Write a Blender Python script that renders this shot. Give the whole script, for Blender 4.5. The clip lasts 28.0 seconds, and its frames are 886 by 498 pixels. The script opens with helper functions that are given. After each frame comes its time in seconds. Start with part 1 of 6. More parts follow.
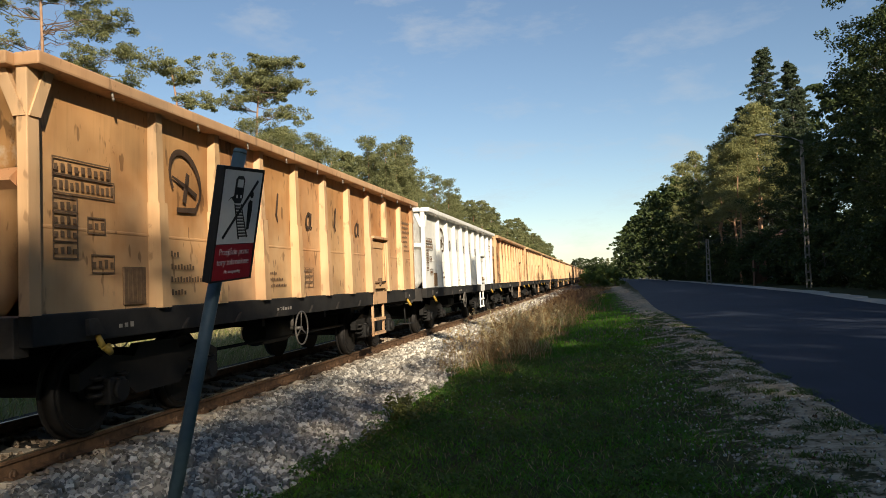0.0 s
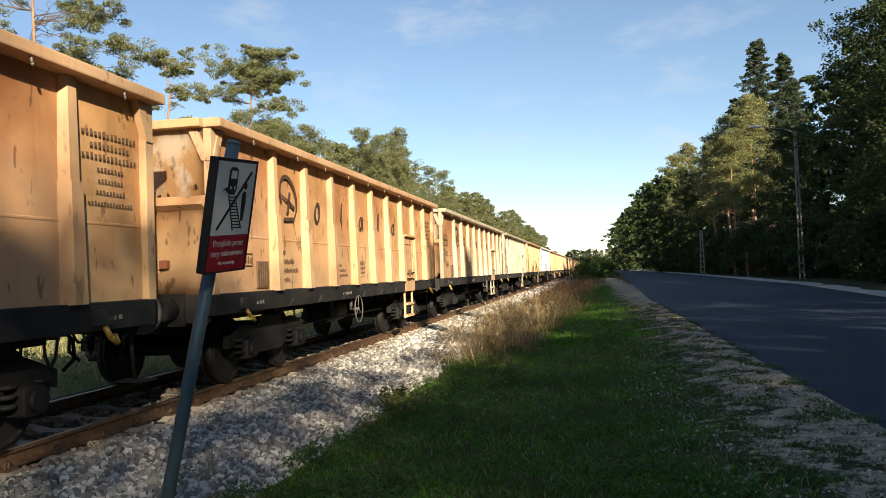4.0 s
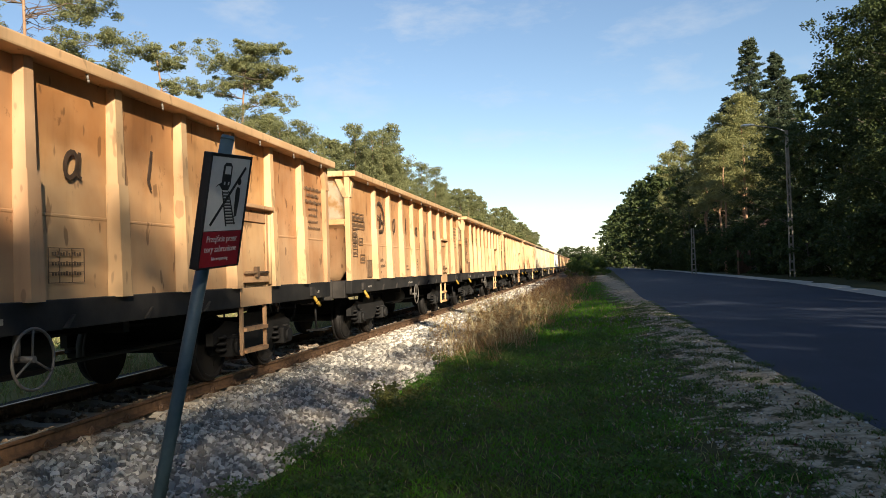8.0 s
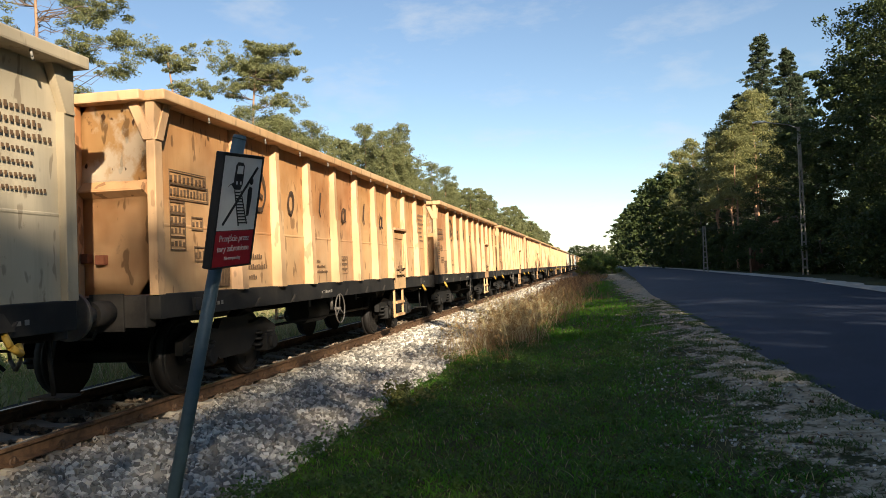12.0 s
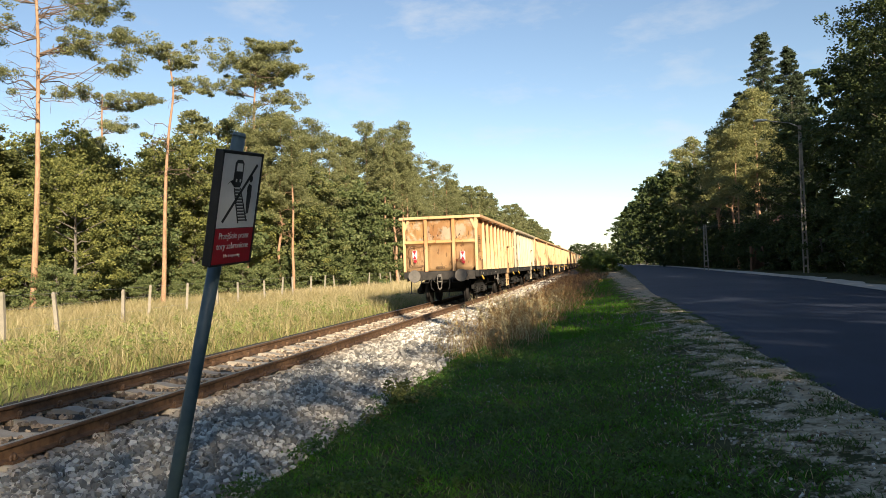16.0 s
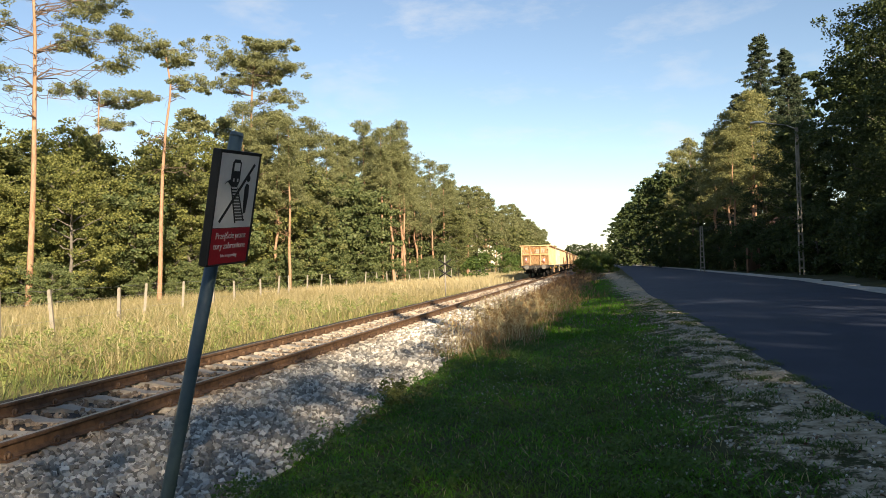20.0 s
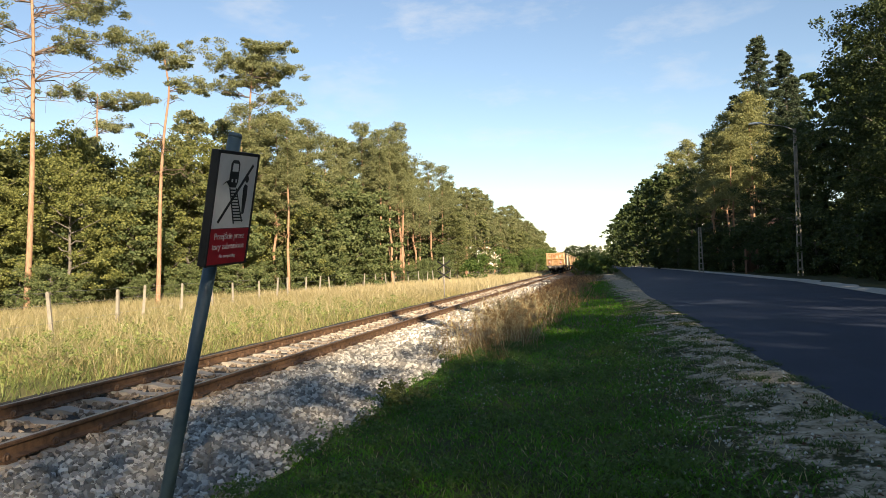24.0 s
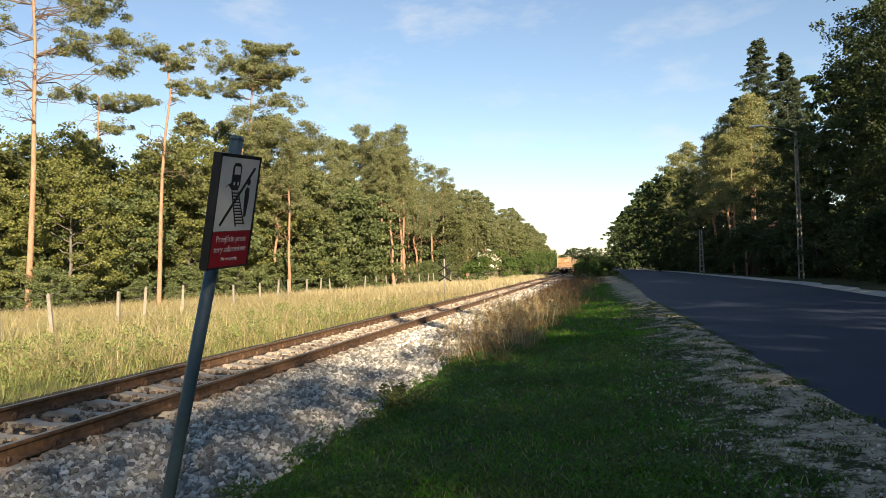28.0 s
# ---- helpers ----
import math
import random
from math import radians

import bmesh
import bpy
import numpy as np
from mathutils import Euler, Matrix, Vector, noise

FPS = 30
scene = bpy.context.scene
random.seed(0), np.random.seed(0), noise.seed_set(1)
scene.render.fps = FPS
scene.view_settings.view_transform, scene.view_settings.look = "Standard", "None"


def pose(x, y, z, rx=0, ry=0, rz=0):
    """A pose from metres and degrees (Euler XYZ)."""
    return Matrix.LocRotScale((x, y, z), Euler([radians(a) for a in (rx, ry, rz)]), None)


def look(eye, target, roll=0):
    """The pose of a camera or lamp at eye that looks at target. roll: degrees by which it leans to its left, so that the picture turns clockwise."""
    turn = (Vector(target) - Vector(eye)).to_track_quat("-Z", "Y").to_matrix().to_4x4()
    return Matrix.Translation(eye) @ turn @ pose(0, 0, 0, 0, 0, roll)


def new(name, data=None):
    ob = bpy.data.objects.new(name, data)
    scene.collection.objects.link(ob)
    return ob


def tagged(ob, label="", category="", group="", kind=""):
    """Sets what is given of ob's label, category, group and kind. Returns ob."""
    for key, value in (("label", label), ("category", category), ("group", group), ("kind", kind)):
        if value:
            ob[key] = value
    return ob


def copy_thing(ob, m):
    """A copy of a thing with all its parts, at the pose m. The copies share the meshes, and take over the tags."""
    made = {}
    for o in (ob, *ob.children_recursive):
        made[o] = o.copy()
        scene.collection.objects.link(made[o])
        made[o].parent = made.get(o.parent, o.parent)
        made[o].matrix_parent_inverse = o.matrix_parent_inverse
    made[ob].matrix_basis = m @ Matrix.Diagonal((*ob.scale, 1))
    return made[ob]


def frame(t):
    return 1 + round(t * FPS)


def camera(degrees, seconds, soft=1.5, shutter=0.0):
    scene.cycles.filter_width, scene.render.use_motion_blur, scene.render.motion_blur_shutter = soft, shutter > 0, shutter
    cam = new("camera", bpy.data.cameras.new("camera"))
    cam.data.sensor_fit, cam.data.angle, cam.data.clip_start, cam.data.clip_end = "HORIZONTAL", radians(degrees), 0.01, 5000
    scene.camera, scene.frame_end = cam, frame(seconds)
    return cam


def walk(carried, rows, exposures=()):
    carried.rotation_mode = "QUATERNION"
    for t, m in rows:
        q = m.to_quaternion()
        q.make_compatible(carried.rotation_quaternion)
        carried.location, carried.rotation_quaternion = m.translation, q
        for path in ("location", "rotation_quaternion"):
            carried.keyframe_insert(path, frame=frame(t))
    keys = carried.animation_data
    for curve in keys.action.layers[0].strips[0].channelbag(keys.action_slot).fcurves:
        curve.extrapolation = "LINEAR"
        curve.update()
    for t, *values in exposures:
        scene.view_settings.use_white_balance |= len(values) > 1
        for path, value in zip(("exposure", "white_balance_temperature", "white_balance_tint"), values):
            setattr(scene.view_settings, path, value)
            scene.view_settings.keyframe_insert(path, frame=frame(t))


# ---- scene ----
cam = camera(58.73, 28.0, soft=0.6)
EYE = Vector((0.0, 0.0, 1.645))


def aim(dx, dy, dz, yaw, pitch, roll):
    """Camera pose from a small shift of the hand and its angles in degrees."""
    a, p = radians(yaw), radians(pitch)
    eye = EYE + Vector((dx, dy, dz))
    return look(eye, eye + 20 * Vector((-math.sin(a) * math.cos(p), math.cos(a) * math.cos(p), math.sin(p))), roll)


PATH = [
    (0.0, 0.007, 0.003, 0.003, 11.104, 2.350, -1.992),
    (0.5, 0.005, 0.000, 0.003, 11.026, 2.283, -1.867),
    (1.0, 0.004, 0.005, 0.004, 10.895, 2.173, -1.798),
    (1.5, 0.003, 0.002, 0.004, 10.902, 2.091, -1.903),
    (2.0, 0.006, -0.001, 0.000, 10.915, 2.184, -1.935),
    (2.5, 0.003, 0.001, 0.003, 10.909, 2.037, -1.880),
    (3.0, 0.005, 0.002, -0.003, 10.790, 1.954, -1.997),
    (3.5, 0.011, -0.002, 0.000, 10.786, 1.798, -2.085),
    (5.5, 0.002, 0.002, -0.003, 10.314, 1.649, -1.799),
    (6.0, 0.005, -0.001, -0.002, 10.278, 1.452, -1.672),
    (6.5, -0.000, 0.000, -0.001, 10.145, 1.400, -1.566),
    (7.0, 0.004, -0.002, -0.005, 10.105, 1.492, -1.597),
    (7.5, 0.000, -0.006, -0.001, 10.035, 1.448, -1.719),
    (8.0, 0.002, -0.006, 0.001, 10.151, 1.475, -1.790),
    (8.5, 0.002, -0.003, 0.000, 10.173, 1.444, -2.033),
    (9.0, -0.002, -0.002, -0.002, 10.207, 1.358, -2.046),
    (9.5, 0.002, -0.002, -0.003, 10.306, 1.499, -2.087),
    (10.0, -0.002, -0.008, -0.001, 10.259, 1.609, -2.015),
    (10.5, -0.002, -0.011, -0.007, 10.465, 1.487, -1.889),
    (11.0, -0.010, -0.005, -0.001, 10.782, 1.457, -1.990),
    (11.5, -0.004, -0.008, 0.002, 10.840, 1.301, -2.069),
    (12.0, -0.005, -0.005, -0.004, 10.916, 1.462, -2.084),
    (12.5, -0.001, -0.003, -0.002, 10.980, 1.374, -2.199),
    (14.5, -0.000, -0.004, -0.003, 10.890, 1.272, -2.101),
    (15.0, 0.001, -0.005, -0.002, 10.971, 1.234, -1.998),
    (15.5, -0.001, -0.001, 0.001, 10.896, 1.241, -2.022),
    (16.0, 0.001, -0.005, -0.004, 10.973, 1.302, -1.972),
    (16.5, 0.004, -0.002, -0.003, 10.804, 1.172, -1.731),
    (17.0, 0.001, 0.001, 0.001, 10.876, 1.112, -1.688),
    (17.5, -0.006, 0.004, -0.001, 10.898, 1.082, -1.665),
    (18.0, 0.001, 0.003, -0.006, 10.805, 1.160, -1.777),
    (18.5, -0.006, -0.003, -0.002, 10.752, 1.126, -1.664),
    (19.0, -0.005, 0.004, -0.001, 10.738, 1.168, -1.581),
    (19.5, -0.005, -0.000, 0.000, 10.774, 1.165, -1.568),
    (20.0, -0.005, 0.003, 0.003, 10.727, 1.271, -1.628),
    (20.5, 0.003, -0.005, -0.006, 10.735, 1.338, -1.685),
    (21.0, -0.001, -0.004, -0.003, 10.779, 1.403, -1.618),
    (21.5, -0.007, -0.003, -0.001, 10.790, 1.427, -1.656),
    (23.5, -0.004, -0.005, -0.001, 10.632, 1.423, -1.671),
    (24.0, -0.002, -0.003, -0.004, 10.632, 1.390, -1.728),
    (24.5, -0.009, -0.002, -0.005, 10.599, 1.327, -1.702),
    (25.0, -0.006, -0.000, -0.003, 10.622, 1.317, -1.702),
    (25.5, -0.003, -0.001, -0.003, 10.523, 1.250, -1.683),
    (26.0, -0.000, 0.000, 0.000, 10.559, 1.223, -1.601),
    (26.5, -0.007, -0.000, 0.002, 10.491, 1.314, -1.743),
    (27.0, -0.002, -0.004, 0.001, 10.519, 1.387, -1.756),
    (27.5, -0.005, -0.003, -0.002, 10.549, 1.532, -1.775),
    (28.0, -0.005, -0.007, -0.000, 10.680, 1.546, -1.660),
]
walk(cam, [(t, aim(*q)) for t, *q in PATH],
     exposures=[(0.0, 0.66, 6600, 10), (1.0, 0.82, 6600, 10), (3.0, 1.02, 6600, 10), (6.0, 1.06, 6600, 10), (12.0, 1.07, 6650, 10), (15.0, 1.05, 6700, 10), (17.0, 1.22, 7000, 12), (28.0, 1.24, 7000, 12)])

# ---- sun and sky ----
SUN_AZ = radians(150)      # clockwise from the line of the track
SUN_EL = radians(22)
world = bpy.data.worlds.new("sky")
scene.world = world
world.use_nodes = True
sky = world.node_tree.nodes.new("ShaderNodeTexSky")
sky.sky_type = "NISHITA"
sky.sun_disc = False
sky.sun_elevation, sky.sun_rotation = SUN_EL, SUN_AZ
sky.air_density, sky.dust_density, sky.ozone_density = 0.95, 0.0, 1.8
backg = world.node_tree.nodes["Background"]
backg.inputs[1].default_value = 0.071
world.node_tree.links.new(sky.outputs[0], backg.inputs[0])
sun_dir = Vector((math.sin(SUN_AZ) * math.cos(SUN_EL), math.cos(SUN_AZ) * math.cos(SUN_EL), math.sin(SUN_EL)))
sun_data = bpy.data.lights.new("sun", "SUN")
sun_data.energy, sun_data.angle, sun_data.color = 5.0, radians(0.53), (1.0, 0.885, 0.70)
sun = new("sun", sun_data)
sun.matrix_world = look(sun_dir * 200, (0, 0, 0))


# ---- materials ----
class Mat:
    """A node material with a few shorthands."""

    def __init__(self, name, rough=0.7, metal=0.0, spec=0.5):
        self.m = bpy.data.materials.new(name)
        self.m.use_nodes = True
        self.t = self.m.node_tree
        self.b = self.t.nodes["Principled BSDF"]
        self.b.inputs["Roughness"].default_value = rough
        self.b.inputs["Metallic"].default_value = metal
        self.b.inputs["Specular IOR Level"].default_value = spec
        self.tc = self.t.nodes.new("ShaderNodeTexCoord")

    def node(self, kind):
        return self.t.nodes.new("ShaderNode" + kind)

    def link(self, a, b):
        self.t.links.new(a, b)

    def place(self, scale=(1, 1, 1), shift=None):
        n = self.node("Mapping")
        n.inputs["Scale"].default_value = scale
        self.link(self.tc.outputs["Object"], n.inputs[0])
        if shift is not None:
            self.link(shift, n.inputs["Location"])
        return n.outputs[0]

    def noise(self, scale, detail=4, rough=0.6, at=None):
        n = self.node("TexNoise")
        n.inputs["Scale"].default_value, n.inputs["Detail"].default_value, n.inputs["Roughness"].default_value = scale, detail, rough
        self.link(at if at is not None else self.tc.outputs["Object"], n.inputs["Vector"])
        return n.outputs[0]

    def ramp(self, fac, *stops):
        n = self.node("ValToRGB")
        e = n.color_ramp.elements
        while len(e) < len(stops):
            e.new(0.5)
        for i, (p, c) in enumerate(stops):
            e[i].position = p
            e[i].color = (c, c, c, 1) if not isinstance(c, tuple) else (*c, 1)
        self.link(fac, n.inputs[0])
        return n.outputs[0]

    def mix(self, fac, a, b, how="MIX"):
        n = self.node("Mix")
        n.data_type, n.blend_type = "RGBA", how
        for sock, v in ((n.inputs[0], fac), (n.inputs[6], a), (n.inputs[7], b)):
            if isinstance(v, (int, float)):
                sock.default_value = v
            elif isinstance(v, tuple):
                sock.default_value = (*v, 1)
            else:
                self.link(v, sock)
        return n.outputs[2]

    def math(self, op, a, b=0.0):
        n = self.node("Math")
        n.operation = op
        for sock, v in ((n.inputs[0], a), (n.inputs[1], b)):
            if isinstance(v, (int, float)):
                sock.default_value = v
            else:
                self.link(v, sock)
        return n.outputs[0]

    def bump(self, height, strength=0.3, dist=0.01):
        n = self.node("Bump")
        n.inputs["Strength"].default_value, n.inputs["Distance"].default_value = strength, dist
        self.link(height, n.inputs["Height"])
        self.link(n.outputs[0], self.b.inputs["Normal"])

    def colour(self, c):
        if isinstance(c, tuple):
            self.b.inputs["Base Color"].default_value = (*c, 1)
        else:
            self.link(c, self.b.inputs["Base Color"])
        return self.m

    def random(self):
        return self.node("ObjectInfo").outputs["Random"]

    def island(self):
        return self.node("NewGeometry").outputs["Random Per Island"]


def paint(name, light, deep, rust=0.55, rough=0.55, scuff=0.0, dust=None):
    """Old wagon paint: two tones, rain streaks, rust scabs, dents; each plate differs a little."""
    m = Mat(name, rough, 0, 0.35)
    r = m.random()
    far = m.math("MULTIPLY", r, 37.0)
    broad = m.noise(0.9, 3, 0.6, m.place((1, 1, 1), far))
    streak = m.noise(1.0, 5, 0.65, m.place((7, 7, 0.55), far))
    spots = m.noise(5.0, 6, 0.7, m.place((1, 1, 0.7), far))
    c = m.mix(m.ramp(broad, (0.34, 0.0), (0.66, 1.0)), light, deep)
    c = m.mix(m.math("MULTIPLY", m.ramp(streak, (0.5, 0.0), (0.75, 1.0)), 0.35), c, tuple(0.55 * v for v in deep))
    c = m.mix(m.math("MULTIPLY", m.ramp(spots, (0.63, 0.0), (0.70, 1.0)), rust), c, (0.10, 0.035, 0.012))
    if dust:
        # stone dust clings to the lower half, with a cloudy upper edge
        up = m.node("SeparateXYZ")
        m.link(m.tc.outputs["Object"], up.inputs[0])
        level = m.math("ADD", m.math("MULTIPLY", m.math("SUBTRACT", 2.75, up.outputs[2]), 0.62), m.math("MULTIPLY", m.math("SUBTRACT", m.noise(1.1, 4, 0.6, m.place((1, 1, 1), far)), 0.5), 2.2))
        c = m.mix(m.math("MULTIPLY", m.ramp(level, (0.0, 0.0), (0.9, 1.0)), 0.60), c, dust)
    nick = m.noise(6.5, 2, 0.5, m.place((1.3, 1.3, 0.45), far))
    c = m.mix(m.math("MULTIPLY", m.ramp(nick, (0.635, 0.0), (0.67, 1.0)), rust), c, (0.075, 0.03, 0.012))
    if scuff:
        worn = m.noise(2.6, 5, 0.6, m.place((1, 1, 0.8), far))
        c = m.mix(m.math("MULTIPLY", m.ramp(worn, (0.46, 0.0), (0.56, 1.0)), scuff), c, (0.84, 0.76, 0.60))
        chips = m.noise(9.0, 2, 0.5, m.place((1, 1, 0.6), far))
        c = m.mix(m.ramp(chips, (0.68, 0.0), (0.72, 1.0)), c, (0.07, 0.03, 0.012))
    hue = m.node("HueSaturation")
    m.link(m.math("ADD", 0.494, m.math("MULTIPLY", r, 0.010)), hue.inputs["Hue"])
    m.link(m.math("ADD", 0.93, m.math("MULTIPLY", r, 0.12)), hue.inputs["Value"])
    m.link(c, hue.inputs["Color"])
    m.link(m.ramp(spots, (0.4, rough), (0.75, min(1.0, rough + 0.3))), m.b.inputs["Roughness"])
    m.bump(m.mix(0.25, m.noise(1.7, 2, 0.5, m.place((1, 1, 1), far)), spots), 0.3, 0.02)
    return m.colour(hue.outputs[0])


def plain(name, a, b, scale=6.0, rough=0.7, metal=0.0, bump=0.2, dist=0.004, stretch=(1, 1, 1)):
    """A surface in two close tones with a fine grain."""
    m = Mat(name, rough, metal)
    p = m.place(stretch)
    n, fine = m.noise(scale, 4, 0.6, p), m.noise(scale * 9, 3, 0.6, p)
    c = m.mix(m.ramp(n, (0.35, 0.0), (0.68, 1.0)), a, b)
    c = m.mix(m.math("MULTIPLY", fine, 0.35), c, tuple(0.6 * v for v in a))
    m.bump(fine, bump, dist)
    return m.colour(c)


def leafy(name, a, b, glow=0.35, rough=0.6, patch=None, lift=1.9):
    """Leaves: tone by leaf, light shines through; a lawn also changes tone from patch to patch."""
    m = Mat(name, rough, 0, 0.3)
    c = m.mix(m.island(), a, b)
    if patch:
        c = m.mix(m.math("MULTIPLY", m.ramp(m.noise(1.3, 4, 0.65), (0.47, 0.0), (0.62, 1.0)), 0.6), c, patch)
        c = m.mix(m.math("MULTIPLY", m.ramp(m.noise(0.55, 2, 0.5), (0.45, 0.0), (0.65, 1.0)), 0.5), c, tuple(lift * v for v in b))
    c = m.mix(m.math("MULTIPLY", m.random(), 0.25), c, tuple(0.6 * v for v in a))
    m.colour(c)
    tr = m.node("BsdfTranslucent")
    m.link(m.mix(0.5, c, tuple(min(1, 1.6 * v) for v in b)), tr.inputs[0])
    mx = m.node("MixShader")
    mx.inputs[0].default_value = glow
    m.link(m.b.outputs[0], mx.inputs[1])
    m.link(tr.outputs[0], mx.inputs[2])
    m.link(mx.outputs[0], m.t.nodes["Material Output"].inputs[0])
    return m.m


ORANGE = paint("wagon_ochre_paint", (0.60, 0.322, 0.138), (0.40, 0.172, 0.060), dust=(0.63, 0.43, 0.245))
ORANGE_EDGE = paint("wagon_light_edge_paint", (0.67, 0.432, 0.235), (0.55, 0.325, 0.160), 0.35)
SCUFFED = paint("wagon_scuffed_end_paint", (0.66, 0.39, 0.165), (0.52, 0.26, 0.095), 0.6, 0.55, 0.55)
CREAM = paint("wagon_cream_paint", (0.66, 0.57, 0.41), (0.56, 0.47, 0.32), 0.4)
CREAM_EDGE = paint("wagon_cream_edge_paint", (0.54, 0.46, 0.33), (0.46, 0.37, 0.24), 0.3)
WHITE = paint("wagon_white_paint", (0.84, 0.83, 0.78), (0.78, 0.76, 0.70), 0.12)
# BLACK, SILL, IRON, STOCK, WHEEL: shade below the wagons is mixed into the colour
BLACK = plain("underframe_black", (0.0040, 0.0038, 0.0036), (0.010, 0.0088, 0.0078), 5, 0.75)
SILL = plain("dusty_shaded_sill", (0.006, 0.0055, 0.005), (0.028, 0.024, 0.020), 2.2, 0.8, 0, 0.3, 0.006)
RUST = plain("red_rust", (0.16, 0.045, 0.02), (0.24, 0.08, 0.035), 9, 0.85)
IRON = plain("worn_shaded_iron", (0.0055, 0.0050, 0.0046), (0.0135, 0.0110, 0.0095), 8, 0.75, 0.1)
PALE_IRON = plain("dusty_iron", (0.24, 0.215, 0.185), (0.36, 0.325, 0.28), 8, 0.7)
GREY_STEEL = plain("buffer_steel", (0.13, 0.115, 0.10), (0.20, 0.18, 0.155), 7, 0.6, 0.2)
STOCK = plain("headstock_steel", (0.018, 0.015, 0.013), (0.050, 0.042, 0.035), 5, 0.75)
WHEEL = plain("shaded_wheel_steel", (0.007, 0.006, 0.0055), (0.017, 0.013, 0.011), 6, 0.7, 0.15)
MARK = plain("stencil_brown", (0.13, 0.075, 0.040), (0.22, 0.13, 0.065), 20, 0.8)
LOGO = plain("logo_dark_brown", (0.055, 0.03, 0.016), (0.10, 0.055, 0.028), 9, 0.7)
RED = plain("red_enamel", (0.34, 0.014, 0.026), (0.43, 0.022, 0.034), 7, 0.4)
SIGN_WHITE = plain("sign_white", (0.62, 0.62, 0.62), (0.70, 0.70, 0.70), 5, 0.45)
SIGN_TEXT = plain("sign_lettering", (0.46, 0.38, 0.39), (0.54, 0.46, 0.47), 5, 0.5)
SIGN_BLACK = plain("sign_black", (0.012, 0.012, 0.014), (0.025, 0.024, 0.026), 9, 0.5)
POLE_BLUE = plain("pole_grey_blue", (0.060, 0.105, 0.130), (0.095, 0.145, 0.170), 14, 0.5, 0.0, 0.25)
YELLOW = plain("dull_yellow_paint", (0.42, 0.25, 0.030), (0.55, 0.35, 0.060), 8, 0.6)
RAIL = plain("rusty_rail", (0.085, 0.046, 0.025), (0.215, 0.120, 0.062), 9, 0.65, 0.1, 0.4)
RAIL_TOP = plain("polished_rail", (0.30, 0.24, 0.19), (0.42, 0.35, 0.28), 4, 0.32, 0.8)
CONCRETE = plain("sleeper_concrete", (0.36, 0.31, 0.25), (0.48, 0.42, 0.34), 3.5, 0.9, 0, 0.5)
OLD_CONCRETE = plain("post_concrete", (0.22, 0.195, 0.15), (0.34, 0.30, 0.24), 5, 0.9, 0, 0.4)
ZINC = plain("galvanised", (0.30, 0.31, 0.32), (0.40, 0.41, 0.42), 6, 0.5, 0.4)
BROWN_WOOD = plain("brown_wood", (0.16, 0.08, 0.045), (0.24, 0.13, 0.075), 4, 0.8, 0, 0.4, 0.01, (6, 6, 0.6))
PLASTER = plain("house_plaster", (0.50, 0.48, 0.44), (0.60, 0.57, 0.52), 3, 0.9)
ROOFING = plain("roof_tiles", (0.16, 0.08, 0.06), (0.22, 0.12, 0.09), 6, 0.8)
PANE = Mat("window_glass", 0.08, 0.0, 0.8).colour((0.03, 0.035, 0.04))
LAMP_CAP = plain("lamp_housing", (0.78, 0.78, 0.76), (0.86, 0.86, 0.84), 5, 0.5)
PINE_BARK = plain("pine_bark", (0.32, 0.175, 0.098), (0.49, 0.30, 0.185), 3, 0.9, 0, 0.7, 0.03, (3, 3, 0.8))
BRANCH_BARK = plain("pine_branch_bark", (0.10, 0.070, 0.052), (0.20, 0.135, 0.095), 3, 0.9, 0, 0.6, 0.02, (3, 3, 0.8))
GREY_BARK = plain("grey_bark", (0.13, 0.11, 0.09), (0.22, 0.19, 0.155), 4, 0.9, 0, 0.7, 0.03, (3, 3, 0.8))
NEEDLES = leafy("pine_needles", (0.088, 0.104, 0.044), (0.300, 0.295, 0.130), 0.26)
ROAD_NEEDLES = leafy("dark_pine_needles", (0.088, 0.104, 0.037), (0.350, 0.328, 0.130), 0.26)
SPRUCE_NEEDLES = leafy("spruce_needles", (0.024, 0.040, 0.020), (0.080, 0.100, 0.050), 0.15)
OAK_LEAF = leafy("broad_leaves", (0.050, 0.066, 0.022), (0.235, 0.236, 0.086), 0.2)
MAPLE_LEAF = leafy("fresh_green_leaves", (0.055, 0.084, 0.028), (0.205, 0.225, 0.088), 0.24)
ROBINIA_LEAF = leafy("yellowing_leaves", (0.066, 0.084, 0.022), (0.290, 0.285, 0.085), 0.26)
BUSH_LEAF = leafy("bush_leaves", (0.050, 0.100, 0.025), (0.150, 0.200, 0.050), 0.4)
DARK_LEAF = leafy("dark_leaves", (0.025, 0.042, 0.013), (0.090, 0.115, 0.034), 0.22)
DRY = leafy("dry_grass_blades", (0.170, 0.100, 0.042), (0.46, 0.310, 0.145), 0.3)
STRAW = leafy("straw_blades", (0.40, 0.32, 0.17), (0.70, 0.58, 0.35), 0.4)
FIELD = leafy("field_grass_blades", (0.30, 0.25, 0.105), (0.60, 0.48, 0.25), 0.38, 0.7, (0.23, 0.285, 0.085), 1.15)
LUSH = leafy("verge_grass_blades", (0.034, 0.142, 0.004), (0.112, 0.290, 0.013), 0.30, 0.7, (0.120, 0.120, 0.026), 1.5)
RUSTY_HERB = leafy("brown_herb", (0.070, 0.035, 0.018), (0.16, 0.085, 0.045), 0.15)
TUFT = leafy("tuft_blades", (0.038, 0.078, 0.010), (0.095, 0.145, 0.028), 0.22, 0.7, (0.11, 0.10, 0.034), 1.2)
WEED = leafy("weed_leaves", (0.055, 0.115, 0.022), (0.12, 0.19, 0.05), 0.3)
